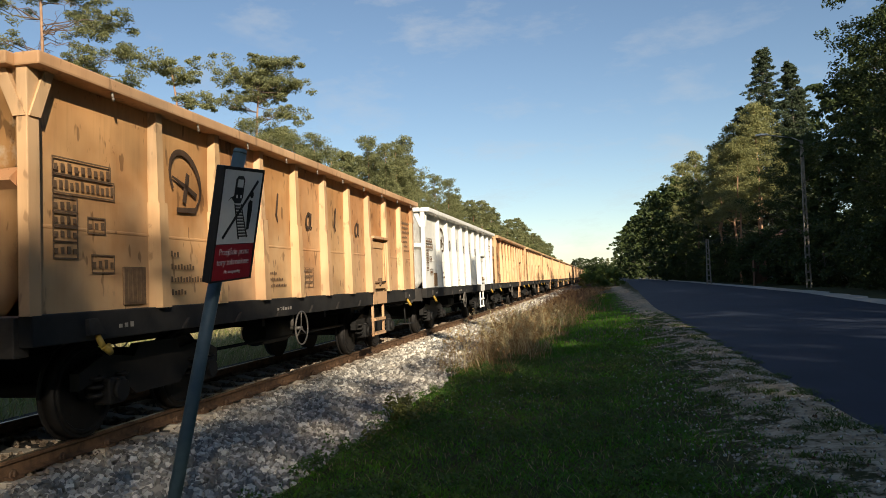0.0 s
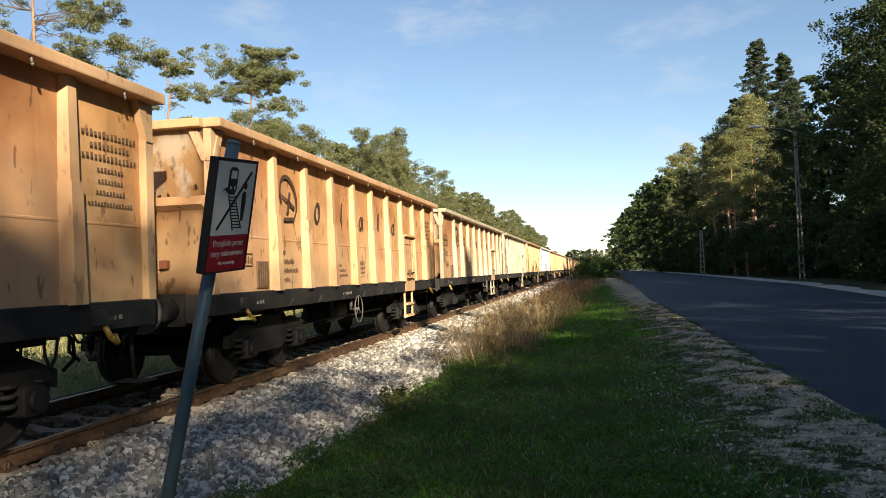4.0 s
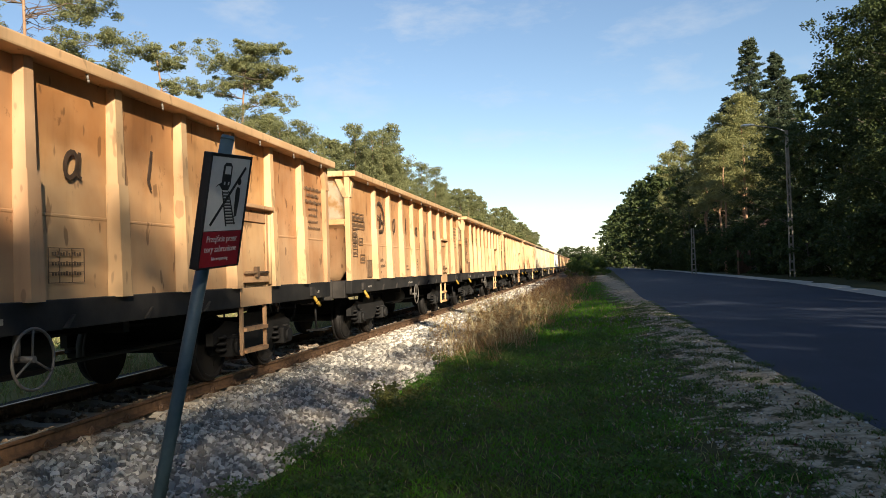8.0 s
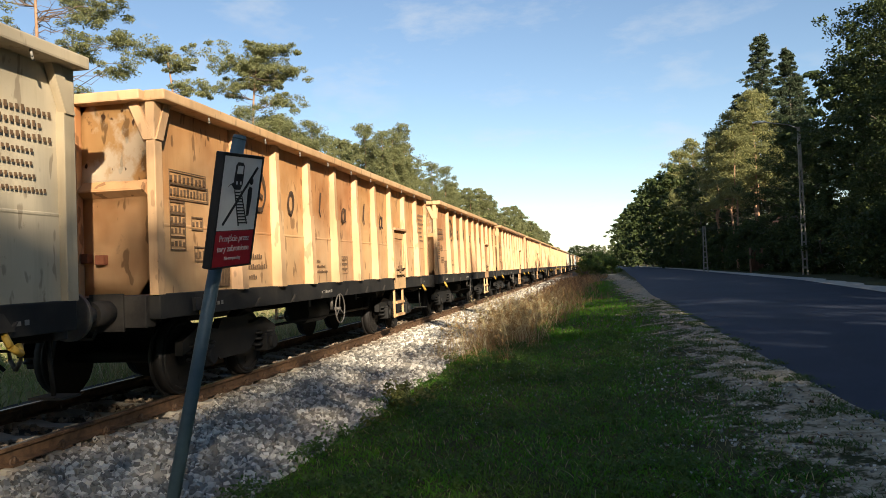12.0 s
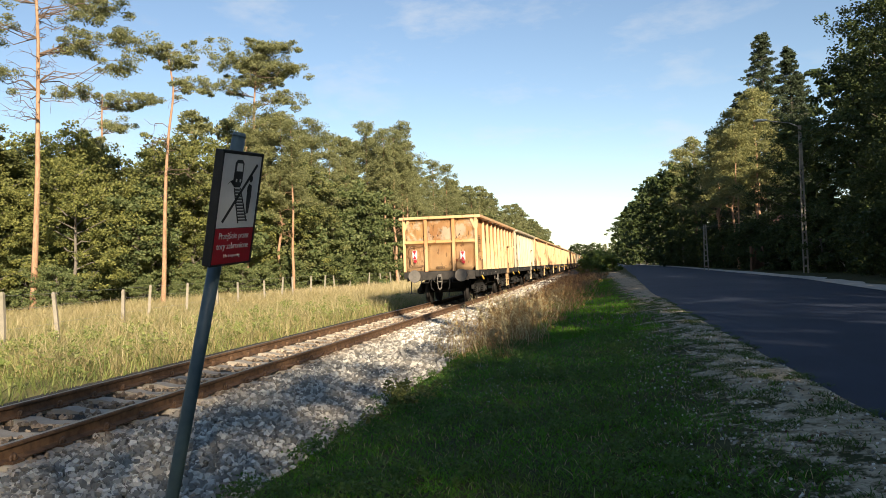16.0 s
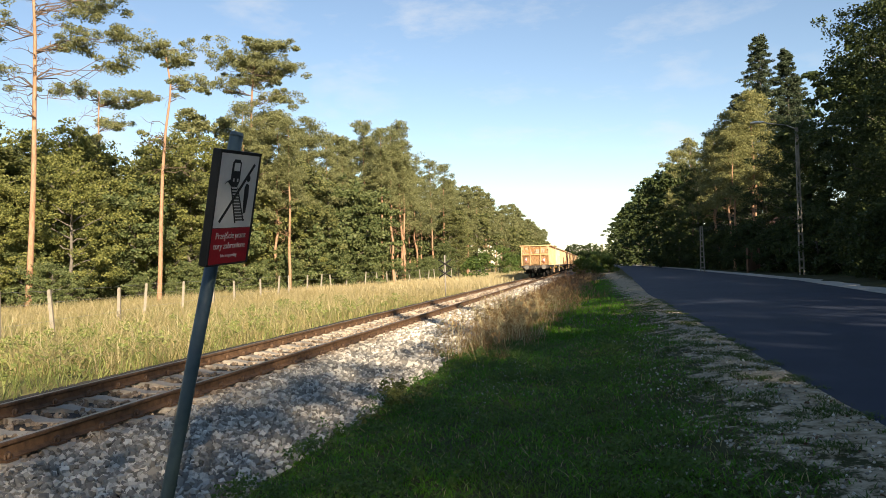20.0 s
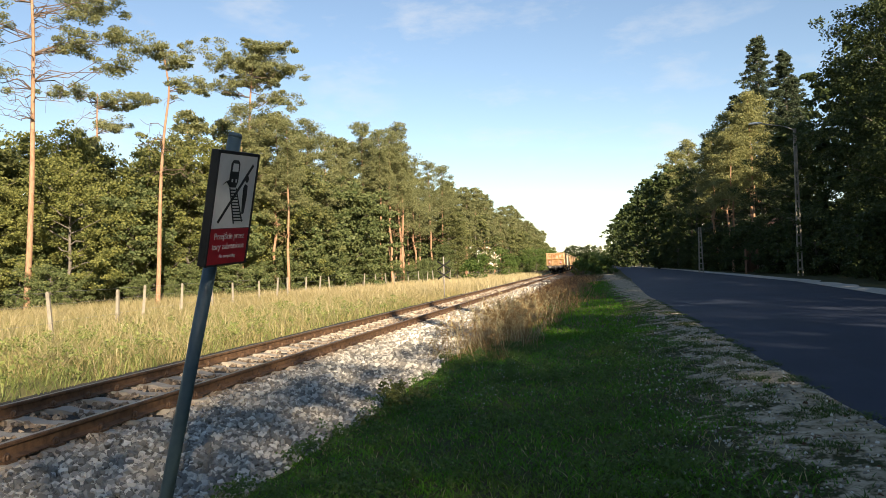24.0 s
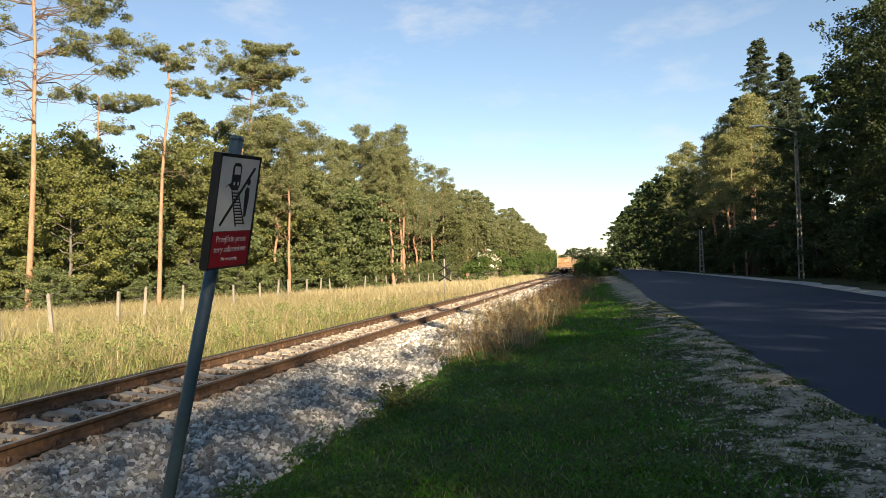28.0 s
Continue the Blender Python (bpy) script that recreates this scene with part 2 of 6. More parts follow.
FIELD_WEED = leafy("meadow_weed_leaves", (0.155, 0.20, 0.055), (0.36, 0.38, 0.13), 0.32)


def soil():
    """Ground: turf soil in the field and on the verge, sand where the road's edge is worn bare."""
    m = Mat("ground_soil", 0.95, 0, 0.1)
    pos = m.tc.outputs["Object"]
    sx = m.node("SeparateXYZ")
    m.link(pos, sx.inputs[0])
    big, mid, fine = m.noise(0.35, 4, 0.6), m.noise(1.6, 5, 0.65), m.noise(30, 4, 0.7)
    c = m.mix(m.ramp(mid, (0.35, 0.0), (0.65, 1.0)), (0.030, 0.040, 0.011), (0.070, 0.072, 0.024))
    straw = m.mix(mid, (0.34, 0.28, 0.12), (0.24, 0.25, 0.08))
    left = m.ramp(m.math("MULTIPLY", m.math("SUBTRACT", -6.0, sx.outputs[0]), 0.5), (0.0, 0.0), (1.0, 1.0))
    c = m.mix(left, c, straw)
    # dark brown floor under the wood; the trees' shade is put into this colour
    wood = m.math("SUBTRACT", m.math("MULTIPLY", m.math("SUBTRACT", sx.outputs[1], 36.0), 0.16), m.math("ADD", sx.outputs[0], 31.5))
    c = m.mix(m.ramp(m.math("ADD", m.math("MULTIPLY", wood, 0.4), m.math("MULTIPLY", m.math("SUBTRACT", mid, 0.5), 1.2)), (0.0, 0.0), (0.6, 1.0)), c, (0.055, 0.042, 0.024))
    # bare sand along the road
    near = m.math("SUBTRACT", 1.0, m.math("ABSOLUTE", m.math("MULTIPLY", m.math("SUBTRACT", sx.outputs[0], 1.75), 0.92)))
    clod = m.noise(7.0, 5, 0.7)
    edge = m.math("ADD", m.math("MULTIPLY", m.math("SUBTRACT", mid, 0.5), 2.6), m.math("MULTIPLY", m.math("SUBTRACT", clod, 0.5), 1.9))
    sand = m.ramp(m.math("ADD", near, edge), (0.36, 0.0), (0.60, 1.0))
    dust = m.mix(m.ramp(clod, (0.40, 0.0), (0.62, 1.0)), (0.27, 0.205, 0.125), (0.62, 0.52, 0.37))
    c = m.mix(sand, c, m.mix(m.ramp(big, (0.4, 0.0), (0.6, 0.6)), dust, (0.34, 0.29, 0.21)))
    c = m.mix(m.math("MULTIPLY", fine, 0.4), c, (0.10, 0.08, 0.05))
    m.bump(fine, 0.5, 0.02)
    return m.colour(c)


def asphalt():
    m = Mat("asphalt", 0.82, 0, 0.3)
    big, mid, fine = m.noise(0.5, 4, 0.6), m.noise(3, 5, 0.6, m.place((1, 0.25, 1))), m.noise(160, 3, 0.7)
    # near-black navy base: the road's blue shade is put into the asphalt colour
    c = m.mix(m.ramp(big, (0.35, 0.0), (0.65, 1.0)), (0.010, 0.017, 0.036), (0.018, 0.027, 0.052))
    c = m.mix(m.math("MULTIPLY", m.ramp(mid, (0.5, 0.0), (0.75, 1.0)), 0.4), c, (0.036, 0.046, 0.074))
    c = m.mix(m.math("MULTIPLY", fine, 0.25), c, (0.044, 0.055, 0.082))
    m.bump(fine, 0.35, 0.006)
    return m.colour(c)


def stones(name, a, b, tint):
    m = Mat(name, 0.9, 0, 0.25)
    c = m.ramp(m.island(), (0.0, a), (0.45, tuple(0.55 * v + 0.22 * w for v, w in zip(a, b))), (1.0, b))
    c = m.mix(m.math("MULTIPLY", m.ramp(m.noise(0.8, 3), (0.45, 0.0), (0.7, 1.0)), 0.35), c, tint)
    # rust dust thrown out beside the rails
    sx = m.node("SeparateXYZ")
    m.link(m.tc.outputs["Object"], sx.inputs[0])
    off = m.math("SUBTRACT", m.math("ABSOLUTE", m.math("ADD", sx.outputs[0], 5.75)), 0.80)
    rusty = m.ramp(m.math("ADD", off, m.math("MULTIPLY", m.math("SUBTRACT", m.noise(2.2, 4), 0.5), 0.7)), (0.10, 1.0), (0.48, 0.0))
    c = m.mix(m.math("MULTIPLY", rusty, 0.75), c, m.mix(m.island(), (0.13, 0.080, 0.048), (0.42, 0.29, 0.18)))
    c = m.mix(m.math("MULTIPLY", m.noise(45, 3), 0.3), c, tuple(0.5 * v for v in a))
    m.bump(m.noise(70, 3), 0.4, 0.004)
    return m.colour(c)


SOIL, ASPHALT = soil(), asphalt()
STONE = stones("ballast_stone", (0.20, 0.185, 0.160), (0.94, 0.875, 0.765), (0.52, 0.42, 0.31))
# bed colour kept very dark to paint the shade in gaps between stones
GRIT = plain("ballast_bed_gap_shade", (0.030, 0.026, 0.022), (0.075, 0.064, 0.052), 14, 0.95, 0, 0.6, 0.02)


# ---- building helpers ----
def part(name, bm, material, parent=None, label=""):
    """Link a bmesh as one mesh object under a thing or a part."""
    me = bpy.data.meshes.new(name)
    bm.to_mesh(me)
    bm.free()
    me.materials.append(material)
    ob = new(name, me)
    ob.parent = parent
    if label:
        tagged(ob, label)
    return ob


def raw(name, verts, faces, material, parent=None, smooth=False):
    """Link numpy vertices (n, 3) and faces (m, 3 or 4) as one mesh object."""
    me = bpy.data.meshes.new(name)
    verts, faces = np.asarray(verts, np.float32), np.asarray(faces, np.int32)
    k = faces.shape[1]
    me.vertices.add(len(verts))
    me.vertices.foreach_set("co", verts.ravel())
    me.loops.add(faces.size)
    me.loops.foreach_set("vertex_index", faces.ravel())
    me.polygons.add(len(faces))
    me.polygons.foreach_set("loop_start", np.arange(0, faces.size, k, dtype=np.int32))
    me.polygons.foreach_set("use_smooth", np.full(len(faces), smooth))
    me.update(calc_edges=True)
    me.materials.append(material)
    ob = new(name, me)
    ob.parent = parent
    return ob


def thing(name, x, y, z, label, category, group="", kind="", rz=0.0):
    ob = new(name)
    ob.empty_display_size = 0.2
    ob.matrix_basis = pose(x, y, z, 0, 0, rz)
    return tagged(ob, label, category, group, kind)


def box(bm, x0, x1, y0, y1, z0, z1, bevel=0.0):
    vs = [bm.verts.new((x, y, z)) for z in (z0, z1) for y in (y0, y1) for x in (x0, x1)]
    fs = [bm.faces.new([vs[i] for i in q]) for q in ((0, 2, 3, 1), (4, 5, 7, 6), (0, 1, 5, 4), (2, 6, 7, 3), (0, 4, 6, 2), (1, 3, 7, 5))]
    if bevel:
        bmesh.ops.bevel(bm, geom=list({e for f in fs for e in f.edges}), offset=bevel, segments=2, affect="EDGES", profile=0.6)
    return bm


def tube(bm, p, q, r, r2=None, n=12, caps=True):
    """A round bar from p to q."""
    p, q = Vector(p), Vector(q)
    d = (q - p).normalized()
    u = d.orthogonal().normalized()
    v = d.cross(u)
    rings = []
    for c, rad in ((p, r), (q, r if r2 is None else r2)):
        rings.append([bm.verts.new(c + rad * (math.cos(2 * math.pi * i / n) * u + math.sin(2 * math.pi * i / n) * v)) for i in range(n)])
    for i in range(n):
        f = bm.faces.new((rings[0][i], rings[0][(i + 1) % n], rings[1][(i + 1) % n], rings[1][i]))
        f.smooth = True
    if caps:
        bm.faces.new(rings[0][::-1])
        bm.faces.new(rings[1])
    return bm


def bent(bm, pts, r, n=8):
    """A round bar through several points."""
    for a, b in zip(pts, pts[1:]):
        tube(bm, a, b, r, n=n)
    return bm


def ring(bm, c, axis, r, thick, n=24, k=8):
    """A torus."""
    c, a = Vector(c), Vector(axis).normalized()
    u = a.orthogonal().normalized()
    v = a.cross(u)
    g = []
    for i in range(n):
        d = math.cos(2 * math.pi * i / n) * u + math.sin(2 * math.pi * i / n) * v
        g.append([bm.verts.new(c + d * (r + thick * math.cos(2 * math.pi * j / k)) + a * thick * math.sin(2 * math.pi * j / k)) for j in range(k)])
    for i in range(n):
        for j in range(k):
            f = bm.faces.new((g[i][j], g[(i + 1) % n][j], g[(i + 1) % n][(j + 1) % k], g[i][(j + 1) % k]))
            f.smooth = True
    return bm


def prism(bm, outline, x0, x1):
    """An outline in (y, z) drawn out from x0 to x1."""
    a = [bm.verts.new((x0, y, z)) for y, z in outline]
    b = [bm.verts.new((x1, y, z)) for y, z in outline]
    bm.faces.new(a[::-1])
    bm.faces.new(b)
    n = len(outline)
    for i in range(n):
        bm.faces.new((a[i], a[(i + 1) % n], b[(i + 1) % n], b[i]))
    bmesh.ops.recalc_face_normals(bm, faces=bm.faces[:])
    return bm


def B():
    return bmesh.new()


# ---- the train ----
RAIL_Z = 0.26              # top of the rails
TRACK_X = -5.75            # middle of the track
PITCH = 14.3               # wagon to wagon


def stroke(bm, pts, w, x, d=0.006):
    """A painted stroke on the side plate: a thin flat band through (y, z) points; w may be one width or a list."""
    ws = w if isinstance(w, list) else [w] * len(pts)
    left, right = [], []
    for i, (y, z) in enumerate(pts):
        a, b = pts[max(i - 1, 0)], pts[min(i + 1, len(pts) - 1)]
        t = Vector((b[0] - a[0], b[1] - a[1])).normalized()
        left.append((y - t[1] * ws[i] / 2, z + t[0] * ws[i] / 2))
        right.append((y + t[1] * ws[i] / 2, z - t[0] * ws[i] / 2))
    la, lb, ra, rb = ([bm.verts.new((xx, y, z)) for y, z in side] for xx, side in ((x, left), (x + d, left), (x, right), (x + d, right)))
    for i in range(len(pts) - 1):
        bm.faces.new((lb[i], lb[i + 1], rb[i + 1], rb[i]))
        bm.faces.new((la[i], la[i + 1], lb[i + 1], lb[i]))
        bm.faces.new((rb[i], rb[i + 1], ra[i + 1], ra[i]))
    bmesh.ops.recalc_face_normals(bm, faces=bm.faces[:])
    return bm


def arc(cy, cz, ry, rz, a0, a1, n, tilt=0.0):
    """Points of an elliptic arc in (y, z), degrees."""
    out = []
    for i in range(n + 1):
        a = radians(a0 + (a1 - a0) * i / n)
        y, z = ry * math.cos(a), rz * math.sin(a)
        out.append((cy + y + tilt * z, cz + z))
    return out


def bars(bm, y, z, w, h, x, cells, frame_w=0.0):
    """A line of unreadable writing: short upright bars, or a framed row of them."""
    step = w / cells
    for i in range(cells):
        box(bm, x, x + 0.005, y + i * step + 0.22 * step, y + i * step + 0.74 * step, z + 0.1 * h, z + 0.9 * h * (0.75 + 0.25 * ((i * 7) % 3) / 2))
    if frame_w:
        for a, b, c, d in ((y, y + w, z - 0.035, z - 0.022), (y, y + w, z + h + 0.022, z + h + 0.035), (y, y + 0.012, z - 0.022, z + h + 0.022), (y + w - 0.012, y + w, z - 0.022, z + h + 0.022)):
            box(bm, x, x + 0.005, a, b, c, d)
    return bm


def bogie(parent, y0):
    """Two-axle bogie with cast side frames, springs, axle boxes and two wheelsets."""
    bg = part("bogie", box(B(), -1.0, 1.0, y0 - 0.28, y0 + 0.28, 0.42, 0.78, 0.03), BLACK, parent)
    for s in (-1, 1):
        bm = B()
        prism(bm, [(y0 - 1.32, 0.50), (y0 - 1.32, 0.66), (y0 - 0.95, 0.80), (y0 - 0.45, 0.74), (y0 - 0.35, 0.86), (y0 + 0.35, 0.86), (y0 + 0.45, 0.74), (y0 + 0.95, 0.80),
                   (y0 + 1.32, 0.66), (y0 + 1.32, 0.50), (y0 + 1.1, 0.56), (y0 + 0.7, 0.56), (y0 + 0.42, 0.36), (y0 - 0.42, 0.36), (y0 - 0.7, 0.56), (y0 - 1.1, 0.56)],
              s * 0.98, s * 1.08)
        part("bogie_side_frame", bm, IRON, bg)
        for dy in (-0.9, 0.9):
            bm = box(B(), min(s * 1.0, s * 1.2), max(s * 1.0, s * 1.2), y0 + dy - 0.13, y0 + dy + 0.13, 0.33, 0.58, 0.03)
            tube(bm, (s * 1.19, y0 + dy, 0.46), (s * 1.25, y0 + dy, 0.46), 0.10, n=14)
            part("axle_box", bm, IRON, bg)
            for off in (-0.2, 0.2):
                bm = B()
                for i in range(3):
                    ring(bm, (s * 1.08, y0 + dy + off, 0.43 + 0.08 * i), (0, 0, 1), 0.062, 0.024, 8, 4)
                part("spring", bm, IRON, bg)
    for dy in (-0.9, 0.9):
        bm = B()
        tube(bm, (-1.0, 0, 0), (1.0, 0, 0), 0.075, n=12)
        for s in (-1, 1):
            tube(bm, (s * 0.68, 0, 0), (s * 0.715, 0, 0), 0.485, n=24)
            tube(bm, (s * 0.715, 0, 0), (s * 0.835, 0, 0), 0.46, 0.452, n=24)
            ring(bm, (s * 0.832, 0, 0), (1, 0, 0), 0.40, 0.03, 20, 4)
            tube(bm, (s * 0.80, 0, 0), (s * 0.90, 0, 0), 0.13, 0.11, n=16)
            for k in range(4):
                a = math.pi / 4 + k * math.pi / 2
                tube(bm, (s * 0.838, 0.26 * math.cos(a), 0.26 * math.sin(a)), (s * 0.843, 0.26 * math.cos(a), 0.26 * math.sin(a)), 0.05, n=10)
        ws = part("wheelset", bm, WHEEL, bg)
        ws.location = (0, y0 + dy, 0.46)
    return bg


def buffer(parent, x, y, face):
    """Round buffer: sleeve, plunger and a dished head."""
    bm = tube(B(), (x, y, 1.06), (x, y + face * 0.30, 1.06), 0.125, n=18)
    box(bm, x - 0.19, x + 0.19, y - 0.005, y + face * 0.035 + 0.005, 0.87, 1.25)
    bf = part("buffer", bm, STOCK, parent)
    bm = tube(B(), (x, y + face * 0.28, 1.06), (x, y + face * 0.585, 1.06), 0.085, n=16)
    tube(bm, (x, y + face * 0.575, 1.06), (x, y + face * 0.615, 1.06), 0.235, 0.225, n=28)
    part("buffer_head", bm, GREY_STEEL, bf)


def wagon(body, edge, length, label, bold=True, wheel_at=0.425):
    """Open high-sided bogie wagon: ten bays a side, hat posts, top rim, end walls, underframe, bogies, buffers, fittings."""
    w = thing("open_wagon", TRACK_X, 0, RAIL_Z, label, "freight wagon", "wagons of the passing train")
    L = length
    Y = [0.0] + [L * (1.85 + 1.2389 * i) / 13.0 for i in range(10)]   # posts; the first bay is the widest
    mid = [(a + b) / 2 for a, b in zip(Y, Y[1:])]
    zb, zt = 1.23, 3.30
    part("floor", box(B(), -1.36, 1.36, 0.05, L - 0.05, 1.12, 1.22), BLACK, w)
    for s in (-1, 1):
        # sill of the underframe
        part("side_sill", box(B(), min(s * 1.30, s * 1.43), max(s * 1.30, s * 1.43), 0.0, L, 0.98, 1.232, 0.012), SILL, w, "black rust-streaked side sill")
        # plates, one a bay, with a weld line
        for i in range(10):
            bm = B()
            y0, y1 = Y[i] + 0.002, Y[i + 1] - 0.002
            rows = [(1.36, zb + 0.004), (1.36, 1.93), (1.366, 1.94), (1.366, 1.955), (1.358, 1.965), (1.352, 2.55), (1.36, 3.19)]
            cols = []
            for y in (y0, (y0 + y1) / 2, y1):
                bulge = -0.018 if y == (y0 + y1) / 2 and i % 3 else 0.0
                cols.append([bm.verts.new((s * (x + (bulge if 1.3 < z < 3.0 else 0)), y, z)) for x, z in rows])
            inner = [[bm.verts.new((s * 1.33, y, z)) for z in (zb + 0.004, 3.19)] for y in (y0, y1)]
            for a, b in zip(cols, cols[1:]):
                for k in range(len(rows) - 1):
                    bm.faces.new((a[k], b[k], b[k + 1], a[k + 1]))
            bm.faces.new((inner[0][0], inner[0][1], inner[1][1], inner[1][0]))
            bmesh.ops.recalc_face_normals(bm, faces=bm.faces[:])
            part("side_plate", bm, body, w)
        # hat posts: slim above, deeper and wider below
        for i in range(1, 10):
            y = Y[i]
            bm = B()
            for (z0, wd, dp), (z1, wd1, dp1) in (((2.28, 0.062, 0.105), (3.19, 0.056, 0.09)), ((1.225, 0.084, 0.15), (2.28, 0.076, 0.125))):
                v = []
                for z, ww, dd in ((z0, wd, dp), (z1, wd1, dp1)):
                    v.append([bm.verts.new((s * x, y + dy, z)) for x, dy in ((1.345, -ww - 0.03), (1.372, -ww - 0.028), (1.345 + dd, -ww), (1.345 + dd, ww), (1.372, ww + 0.028), (1.345, ww + 0.03))])
                for k in range(6):
                    bm.faces.new((v[0][k], v[0][(k + 1) % 6], v[1][(k + 1) % 6], v[1][k]))
                bm.faces.new(v[0][::-1])
                bm.faces.new(v[1])
            bmesh.ops.recalc_face_normals(bm, faces=bm.faces[:])
            part("side_post", bm, edge, w)
        # corner posts with a forked bracket under the rim
        for y in (0.0, L):
            q = 1 if y == 0 else -1
            bm = box(B(), min(s * 1.33, s * 1.43), max(s * 1.33, s * 1.43), min(y - q * 0.03, y + q * 0.11), max(y - q * 0.03, y + q * 0.11), 1.225, 3.19, 0.01)
            prism(bm, [(y - q * 0.02, 2.80), (y + q * 0.105, 2.80), (y + q * 0.27, 3.19), (y + q * 0.15, 3.19)], s * 1.37, s * 1.447)
            v = [bm.verts.new(p) for d in (-0.06, 0.012) for p in ((s * 1.42, y - q * (0.03 + d), 2.80), (s * 1.31, y - q * (0.03 + d), 2.80), (s * 1.14, y - q * (0.03 + d), 3.19), (s * 1.25, y - q * (0.03 + d), 3.19))]
            for f in ((0, 1, 2, 3), (4, 5, 6, 7), (0, 1, 5, 4), (1, 2, 6, 5), (2, 3, 7, 6), (3, 0, 4, 7)):
                bm.faces.new([v[i] for i in f])
            bmesh.ops.recalc_face_normals(bm, faces=bm.faces[:])
            part("corner_post", bm, edge, w)
        # top rim
        part("top_rim", box(B(), min(s * 1.34, s * 1.565), max(s * 1.34, s * 1.565), -0.06, L + 0.06, 3.19, zt, 0.018), edge, w)
    for y, q in ((0.0, -1), (L, 1)):
        # end wall: upper and lower plates, ledge, two stanchions, rim
        for n, (x0, x1) in enumerate(((-1.325, -0.535), (-0.525, 0.525), (0.535, 1.325))):
            for z0, z1 in ((zb + 0.004, 2.29), (2.295, 3.19)):
                bm = B()
                g = []
                for i in range(7):
                    row = []
                    for j in range(7):
                        x, z = x0 + (x1 - x0) * i / 6, z0 + (z1 - z0) * j / 6
                        d = 0.0 if i in (0, 6) or j in (0, 6) else 0.05 * noise.noise(Vector((x * 3.1 + y, z * 3.3, n)))
                        row.append(bm.verts.new((x, y + d, z)))
                    g.append(row)
                for i in range(6):
                    for j in range(6):
                        f = bm.faces.new((g[i][j], g[i + 1][j], g[i + 1][j + 1], g[i][j + 1]))
                        f.smooth = True
                bmesh.ops.solidify(bm, geom=bm.faces[:], thickness=0.012)
                part("end_plate", bm, SCUFFED if body is ORANGE and z0 > 2 else body, w)
        for x in (-0.53, 0.53):
            part("end_stanchion", box(B(), x - 0.06, x + 0.06, min(y + q * 0.002, y + q * 0.10), max(y + q * 0.002, y + q * 0.10), 1.225, 3.19, 0.012), body, w)
        bm = B()
        for x0, x1 in ((-1.33, -0.595), (-0.465, 0.465), (0.595, 1.33)):
            prism(bm, [(y + q * 0.004, 2.23), (y + q * 0.10, 2.29), (y + q * 0.10, 2.31), (y + q * 0.004, 2.40)], x0, x1)
        part("end_ledge", bm, body, w)
        part("end_rim", box(B(), -1.335, 1.335, min(y - q * 0.10, y + q * 0.14), max(y - q * 0.10, y + q * 0.14), 3.192, zt - 0.003, 0.015), edge, w)
        bm = box(B(), -1.30, 1.30, min(y - q * 0.12, y + q * 0.05), max(y - q * 0.12, y + q * 0.05), 0.90, 1.222, 0.012)
        part("headstock", bm, STOCK, w, "dark weathered steel headstock")
        for x in (-0.875, 0.875):
            buffer(w, x, y + q * 0.05, q)
        for x, z in ((-q * 0.62, 1.62), (-q * 0.80, 1.60)):
            part("end_bracket", box(B(), x - 0.05, x + 0.05, min(y - q * 0.02, y + q * 0.07), max(y - q * 0.02, y + q * 0.07), z - 0.05, z + 0.05, 0.01), RUST, w)
        # screw coupling hanging from its hook
        bm = box(B(), -0.05, 0.05, min(y + q * 0.05, y + q * 0.30), max(y + q * 0.05, y + q * 0.30), 1.0, 1.12, 0.015)
        bent(bm, [(-0.07, y + q * 0.26, 1.08), (-0.09, y + q * 0.31, 0.85), (-0.06, y + q * 0.30, 0.62)], 0.018)
        bent(bm, [(0.07, y + q * 0.26, 1.08), (0.09, y + q * 0.31, 0.85), (0.06, y + q * 0.30, 0.62)], 0.018)
        tube(bm, (-0.10, y + q * 0.31, 0.84), (0.10, y + q * 0.31, 0.84), 0.028)
        bent(bm, [(-0.06, y + q * 0.30, 0.62), (0.0, y + q * 0.30, 0.52), (0.06, y + q * 0.30, 0.62)], 0.022)
        part("coupling", bm, GREY_STEEL, w)
        # brake hoses and shunter's grips under the headstock
        for x in (-0.33, 0.33):
            bm = bent(B(), [(x, y + q * 0.04, 0.95), (x * 1.1, y + q * 0.18, 0.82), (x * 1.05, y + q * 0.22, 0.62), (x * 0.8, y + q * 0.14, 0.50)], 0.02)
            part("brake_hose", bm, BLACK, w)
        for x in (-0.6, 0.6):
            bm = B()
            bent(bm, [(x - 0.16, y + q * 0.05, 0.92), (x - 0.14, y + q * 0.12, 0.80), (x + 0.14, y + q * 0.12, 0.80), (x + 0.16, y + q * 0.05, 0.92)], 0.014)
            part("shunter_grip", bm, STOCK, w)
        # grab rail and foot step at the corner
        bm = bent(B(), [(q * 0.66, y + q * 0.02, 2.20), (q * 0.70, y + q * 0.15, 2.20), (q * 1.08, y + q * 0.15, 2.20), (q * 1.12, y + q * 0.15, 2.14), (q * 1.12, y + q * 0.15, 1.50), (q * 1.06, y + q * 0.15, 1.45), (q * 0.70, y + q * 0.15, 1.45), (q * 0.66, y + q * 0.02, 1.45)], 0.017)
        part("grab_rail", bm, MARK, w)
        bm = bent(B(), [(q * 1.15, y - q * 0.02, 0.95), (q * 1.15, y + q * 0.05, 0.42)], 0.02)
        box(bm, min(q * 1.0, q * 1.32), max(q * 1.0, q * 1.32), min(y - q * 0.08, y + q * 0.18), max(y - q * 0.08, y + q * 0.18), 0.40, 0.42)
